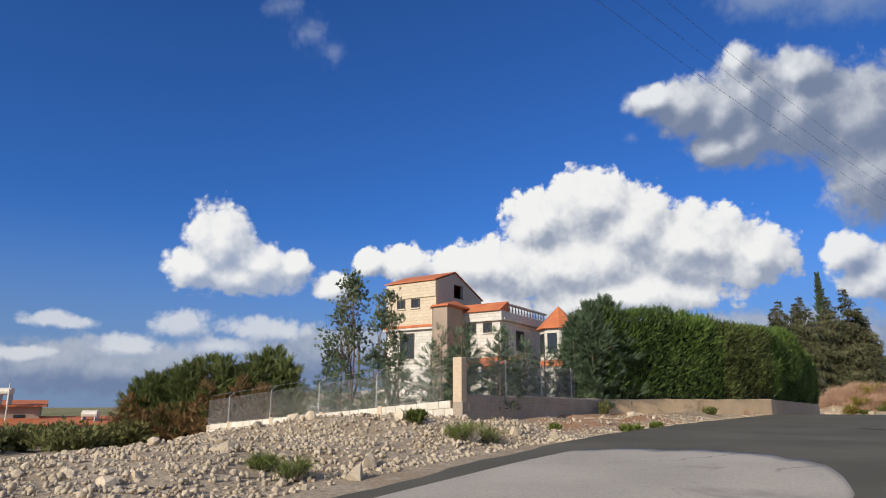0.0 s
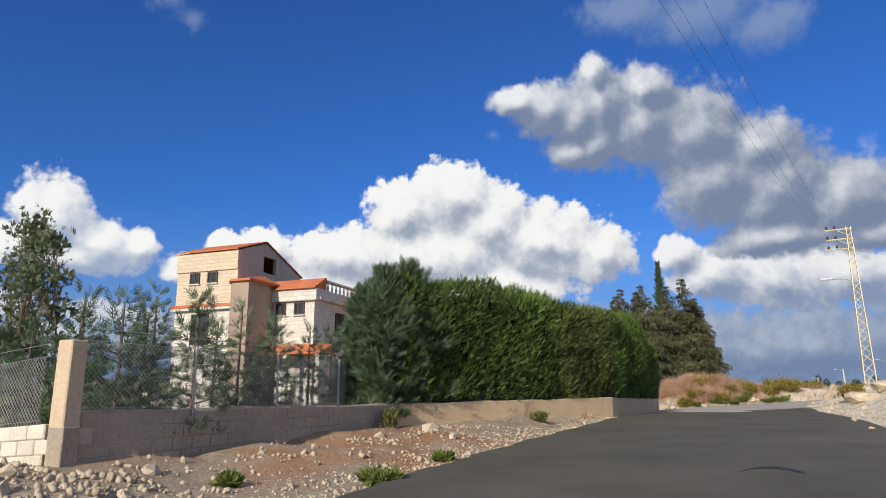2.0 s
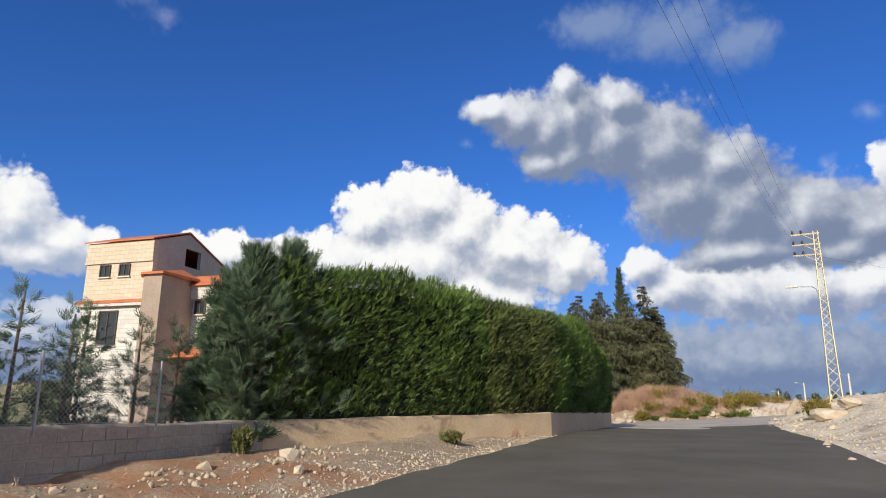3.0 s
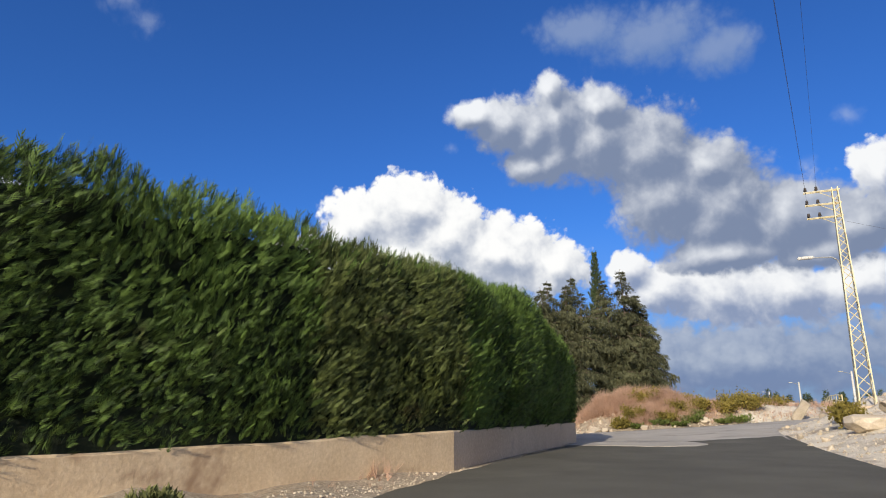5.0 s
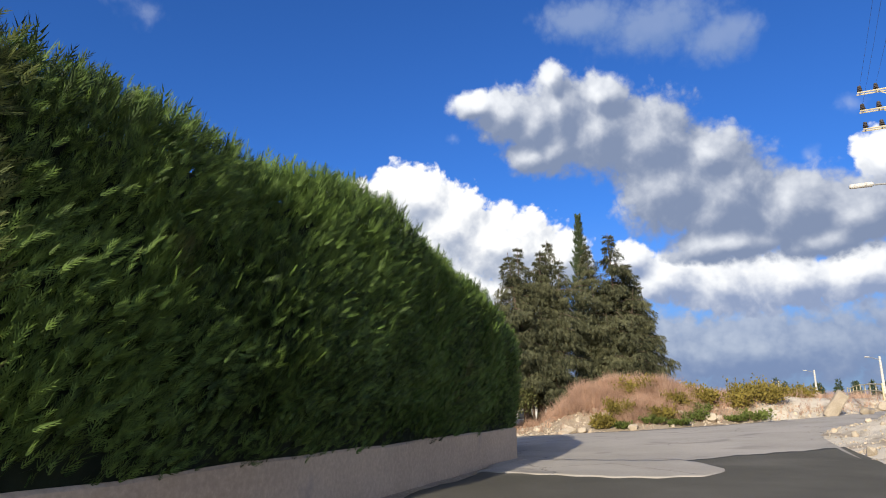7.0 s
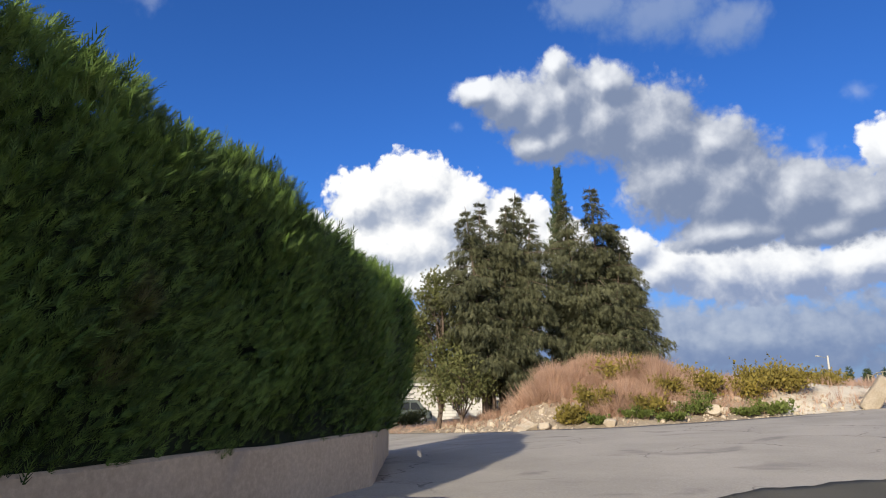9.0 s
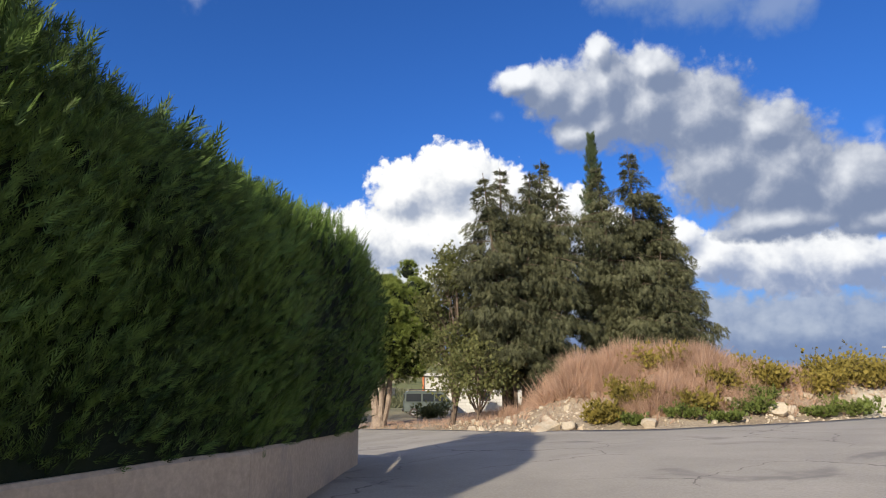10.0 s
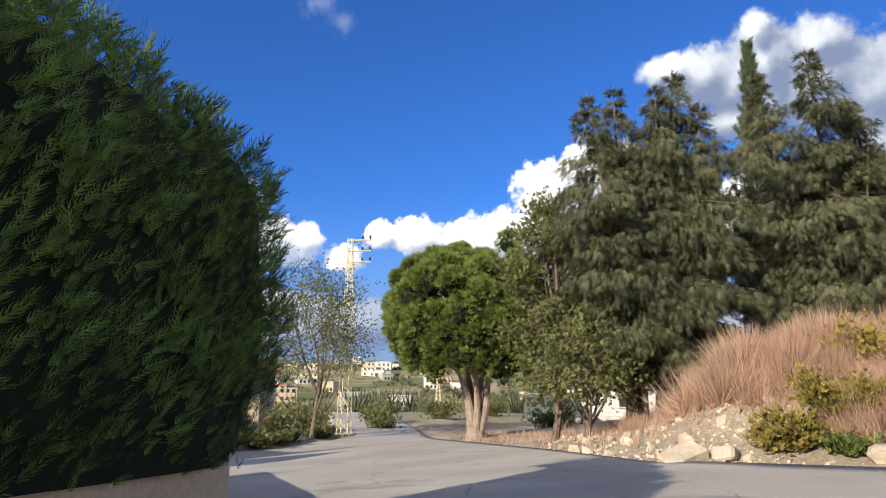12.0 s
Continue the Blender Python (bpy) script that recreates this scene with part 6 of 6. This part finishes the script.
# ---------------------------------------------------------------- van, white house, far buildings
def build_van():
    x, y = 29.8, 86.3
    z = gz(x, y)
    van = thing("van", (x, y, z + 0.02), "old grey-green van parked under the trees", "van", turn=math.radians(-4))
    paint = mat_surface("grey_green_paint", (0.09, 0.11, 0.10), (0.13, 0.15, 0.135), 1.0, 0.45, 20, 0.05, 20)
    body = [(-2.0, 0.35), (-2.05, 0.95), (-1.92, 1.75), (-1.75, 1.86), (0.75, 1.86), (1.0, 1.76), (1.55, 1.1), (2.0, 0.98), (2.05, 0.4)]
    bm = bmesh.new()
    a = [bm.verts.new((px, -0.8, pz)) for px, pz in body]
    b = [bm.verts.new((px, 0.8, pz)) for px, pz in body]
    bm.faces.new(a)
    bm.faces.new(b[::-1])
    for i in range(len(body)):
        j = (i + 1) % len(body)
        bm.faces.new((a[i], b[i], b[j], a[j]))
    bmesh.ops.recalc_face_normals(bm, faces=bm.faces)
    bmesh.ops.bevel(bm, geom=bm.edges[:], offset=0.05, segments=2, affect="EDGES")
    part("body", bm, paint, van)
    for x0, x1, top in ((-1.85, -0.75, 0), (-0.62, 0.2, 0), (0.3, 1.2, 1)):
        for side in (-1, 1):
            bm = boxed(x0, x1, side * 0.805 - 0.012, side * 0.805 + 0.012, 1.12, 1.68)
            if top:
                for v in bm.verts:
                    if v.co.x > 1 and v.co.z > 1.4:
                        v.co.x -= 0.42
            part("window", bm, M_GLASS, van, "dark side window")
    bm = boxed(-2.02, -1.98, -0.65, 0.65, 1.15, 1.65)
    part("rear_window", bm, M_GLASS, van)
    for wx in (-1.3, 1.3):
        for side in (-0.72, 0.72):
            bm = bmesh.new()
            tube(bm, (wx, side - 0.1, 0.32), (wx, side + 0.1, 0.32), 0.32, 0.32, 18)
            tyre = part("wheel", bm, M_DARK, van, "black tyre")
            bm = bmesh.new()
            tube(bm, (wx, side - 0.11, 0.32), (wx, side + 0.11, 0.32), 0.18, 0.18, 14)
            part("rim", bm, M_GALV, tyre)
    for side in (-0.6, 0.6):
        bm = bmesh.new()
        tube(bm, (-1.6, side, 1.98), (0.6, side, 1.98), 0.02, 0.02, 6)
        rack = part("roof_rack", bm, M_DARK, van)
    for k in range(5):
        bm = bmesh.new()
        tube(bm, (-1.6 + 0.55 * k, -0.6, 1.98), (-1.6 + 0.55 * k, 0.6, 1.98), 0.018, 0.018, 6)
        part("rack_bar", bm, M_DARK, van)
        for side in (-0.6, 0.6):
            bm = bmesh.new()
            tube(bm, (-1.6 + 0.55 * k, side, 1.84), (-1.6 + 0.55 * k, side, 1.99), 0.016, 0.016, 6)
            part("rack_foot", bm, M_DARK, van)
    part("bumper", boxed(-2.14, -2.0, -0.78, 0.78, 0.38, 0.52, 0.03), M_DARK, van)


build_van()


def build_white_house():
    h = thing("house", (29.6, 88.4, gz(29.6, 88.4) - 0.2), "low white plastered house behind the trees", "house", turn=math.radians(-8))
    P = lambda name, bm, mat, label="": part(name, bm, mat, h, label)
    P("wall", boxed(0, 12, 0, 0.25, 0, 3.3), M_HOUSE_WHITE, "white plastered wall")
    P("wall", boxed(0, 0.25, 0.25, 7, 0, 3.3), M_HOUSE_WHITE)
    P("wall", boxed(11.75, 12, 0.25, 7, 0, 3.3), M_HOUSE_WHITE)
    P("wall", boxed(0.25, 11.75, 6.75, 7, 0, 3.3), M_HOUSE_WHITE)
    P("roof", boxed(-0.3, 12.3, -0.3, 7.3, 3.3, 3.5, 0.02), M_HOUSE_WHITE)
    P("corner_post", boxed(-0.14, 0.0, -0.12, 0.12, 0, 3.3), M_TILE, "rust-red corner post")
    for x in (1.0, 4.5, 8.2):
        window(h, x, x + 0.7, -0.03, 1.4, 2.1, 2)


build_white_house()


def tiled_house(x, y, z, w, d, hgt, turn, label, roof_rise=1.2, wall=None, group="", windows=3):
    h = thing("house", (x, y, z), label, "house", group, turn=turn)
    part("wall", boxed(0, w, 0, d, -2.5, hgt), wall or M_HOUSE_WHITE, h)
    part("roof", prism_yz([(-0.5, hgt), (-0.5, hgt + 0.12), (d / 2, hgt + roof_rise), (d + 0.5, hgt + 0.12), (d + 0.5, hgt)], -0.5, w + 0.5), M_TILE, h, "orange tile roof")
    for k in range(windows):
        wx = w * (k + 0.5) / windows
        part("window", boxed(wx - 0.45, wx + 0.45, -0.03, 0.03, hgt - 1.9, hgt - 0.7), M_GLASS, h)
    return h


tiled_house(-47.0, 52.2, -1.5, 16.2, 8, 0.35, math.atan2(4.7, 7.23), "long low house with red tile roof beyond the field", 0.75, M_HOUSE_BROWN)
tiled_house(-48.5, 54.5, -1.0, 9.6, 7, 1.45, math.atan2(4.7, 7.23), "upper storey with red tile roof beyond the field", 0.65, M_HOUSE_BROWN)


def water_tank(x, y, z, rad, ln):
    t = thing("water_tank", (x, y, z), "white horizontal water tank on a roof stand", "water tank")
    bm = bmesh.new()
    tube(bm, (-ln / 2, 0, rad + 0.25), (ln / 2, 0, rad + 0.25), rad, rad, 14)
    part("barrel", bm, M_HOUSE_WHITE, t)
    for sx in (-0.4, 0.4):
        part("stand", boxed(sx * ln - 0.04, sx * ln + 0.04, -rad, rad, -0.6, 0.35), M_GALV, t)


water_tank(-36.2, 60.8, -0.75, 0.32, 1.5)
water_tank(-42.5, 57.6, 1.25, 0.32, 1.2)
bm = bmesh.new()
tube(bm, (-41.7, 57.0, -2.5), (-41.9, 57.2, 2.5), 0.08, 0.05, 8)
tagged(ob_of("mast", bm, M_HOUSE_WHITE), "thin white mast beside the red-roofed house", "mast")

# low house and pillar left of the lane, village on the far slopes
tiled_house(-2.2, 99.5, gz(6, 97) - 0.6, 7, 6, 3.9, math.radians(-6), "pale house with red tile roof behind the lane", 1.0, M_HOUSE_GREY)
bm = boxed(14.55, 15.1, 73.2, 73.7, gz(14.8, 73.4) - 0.3, 0.2, 0.02)
tagged(ob_of("gate_pillar", bm, M_PLASTER_GREY), "short grey concrete gate pillar beside the lane", "pillar")
random.seed(88)
for k in range(42):
    dist = random.uniform(230, 600)
    az = math.radians(random.uniform(-21, 4))
    x, y = 25.5 + dist * math.sin(az), 43.5 + dist * math.cos(az)
    w, hgt = random.uniform(6, 12), random.uniform(2.8, 6.5)
    v = thing("house", (x, y, gz(x, y) - 0.5), "pale flat-roofed village house on the far slope", "house", "village houses", turn=random.uniform(-0.5, 0.5))
    part("wall", boxed(0, w, 0, w * 0.8, -1, hgt), random.choice((M_HOUSE_CREAM, M_HOUSE_GREY, M_PLASTER_GREY, M_HOUSE_WHITE)), v)
    part("roof", boxed(-0.3, w + 0.3, -0.3, w * 0.8 + 0.3, hgt, hgt + 0.35), random.choice((M_TILE, M_HOUSE_CREAM, M_HOUSE_GREY, M_HOUSE_WHITE)), v)
    for s in range(3):
        for fl in range(1 + int(hgt > 5)):
            part("window", boxed(w * (0.2 + 0.28 * s), w * (0.2 + 0.28 * s) + 1.1, -0.06, 0.06, 0.9 + 3 * fl, 2.3 + 3 * fl), M_GLASS, v)
n = 4000
dist, az = rng.uniform(75, 600, n), np.radians(rng.uniform(-24, 6, n))
keep = noise2(dist * 0.03, az * 14, 1.0, 31) > -0.02
dist, az = dist[keep], az[keep]
vx, vy = 25.5 + dist * np.sin(az), 43.5 + dist * np.cos(az)
ob = scatter("far_scrub", NEEDLES, np.stack((vx, vy, land(*to_rs(vx, vy)) - 0.2), -1), np.array((0, 0, 1.0)) + 0.25 * rng.normal(size=(len(vx), 3)), rng.uniform(1.5, 4.0, len(vx)), M_LEAF_CONIFER)
tagged(ob, "dark scrub and olive trees dotted over the far slopes", "scrub", kind="stuff")

# ---------------------------------------------------------------- marks on the road
bm = bmesh.new()
prev = None
for i in range(15):
    t = i / 14
    r = -1.45 + 0.85 * t
    s = 17.0 + 0.75 * math.sin(t * 2.9) + 0.2 * t
    wdt = 0.05 + 0.07 * math.sin(t * math.pi)
    ring = []
    for o in (-wdt, wdt):
        x, y = to_xy(r + o * 0.3, s + o)
        ring.append(bm.verts.new((x, y, float(level(r, s)) + 0.041)))
    if prev:
        bm.faces.new((prev[0], ring[0], ring[1], prev[1]))
    prev = ring
tagged(ob_of("tar_mark", bm, mat_surface("fresh_tar", (0.012, 0.012, 0.012), (0.02, 0.02, 0.02), 2.0, 0.5)), "curved black tar smear on the asphalt", "tar mark", kind="structure")
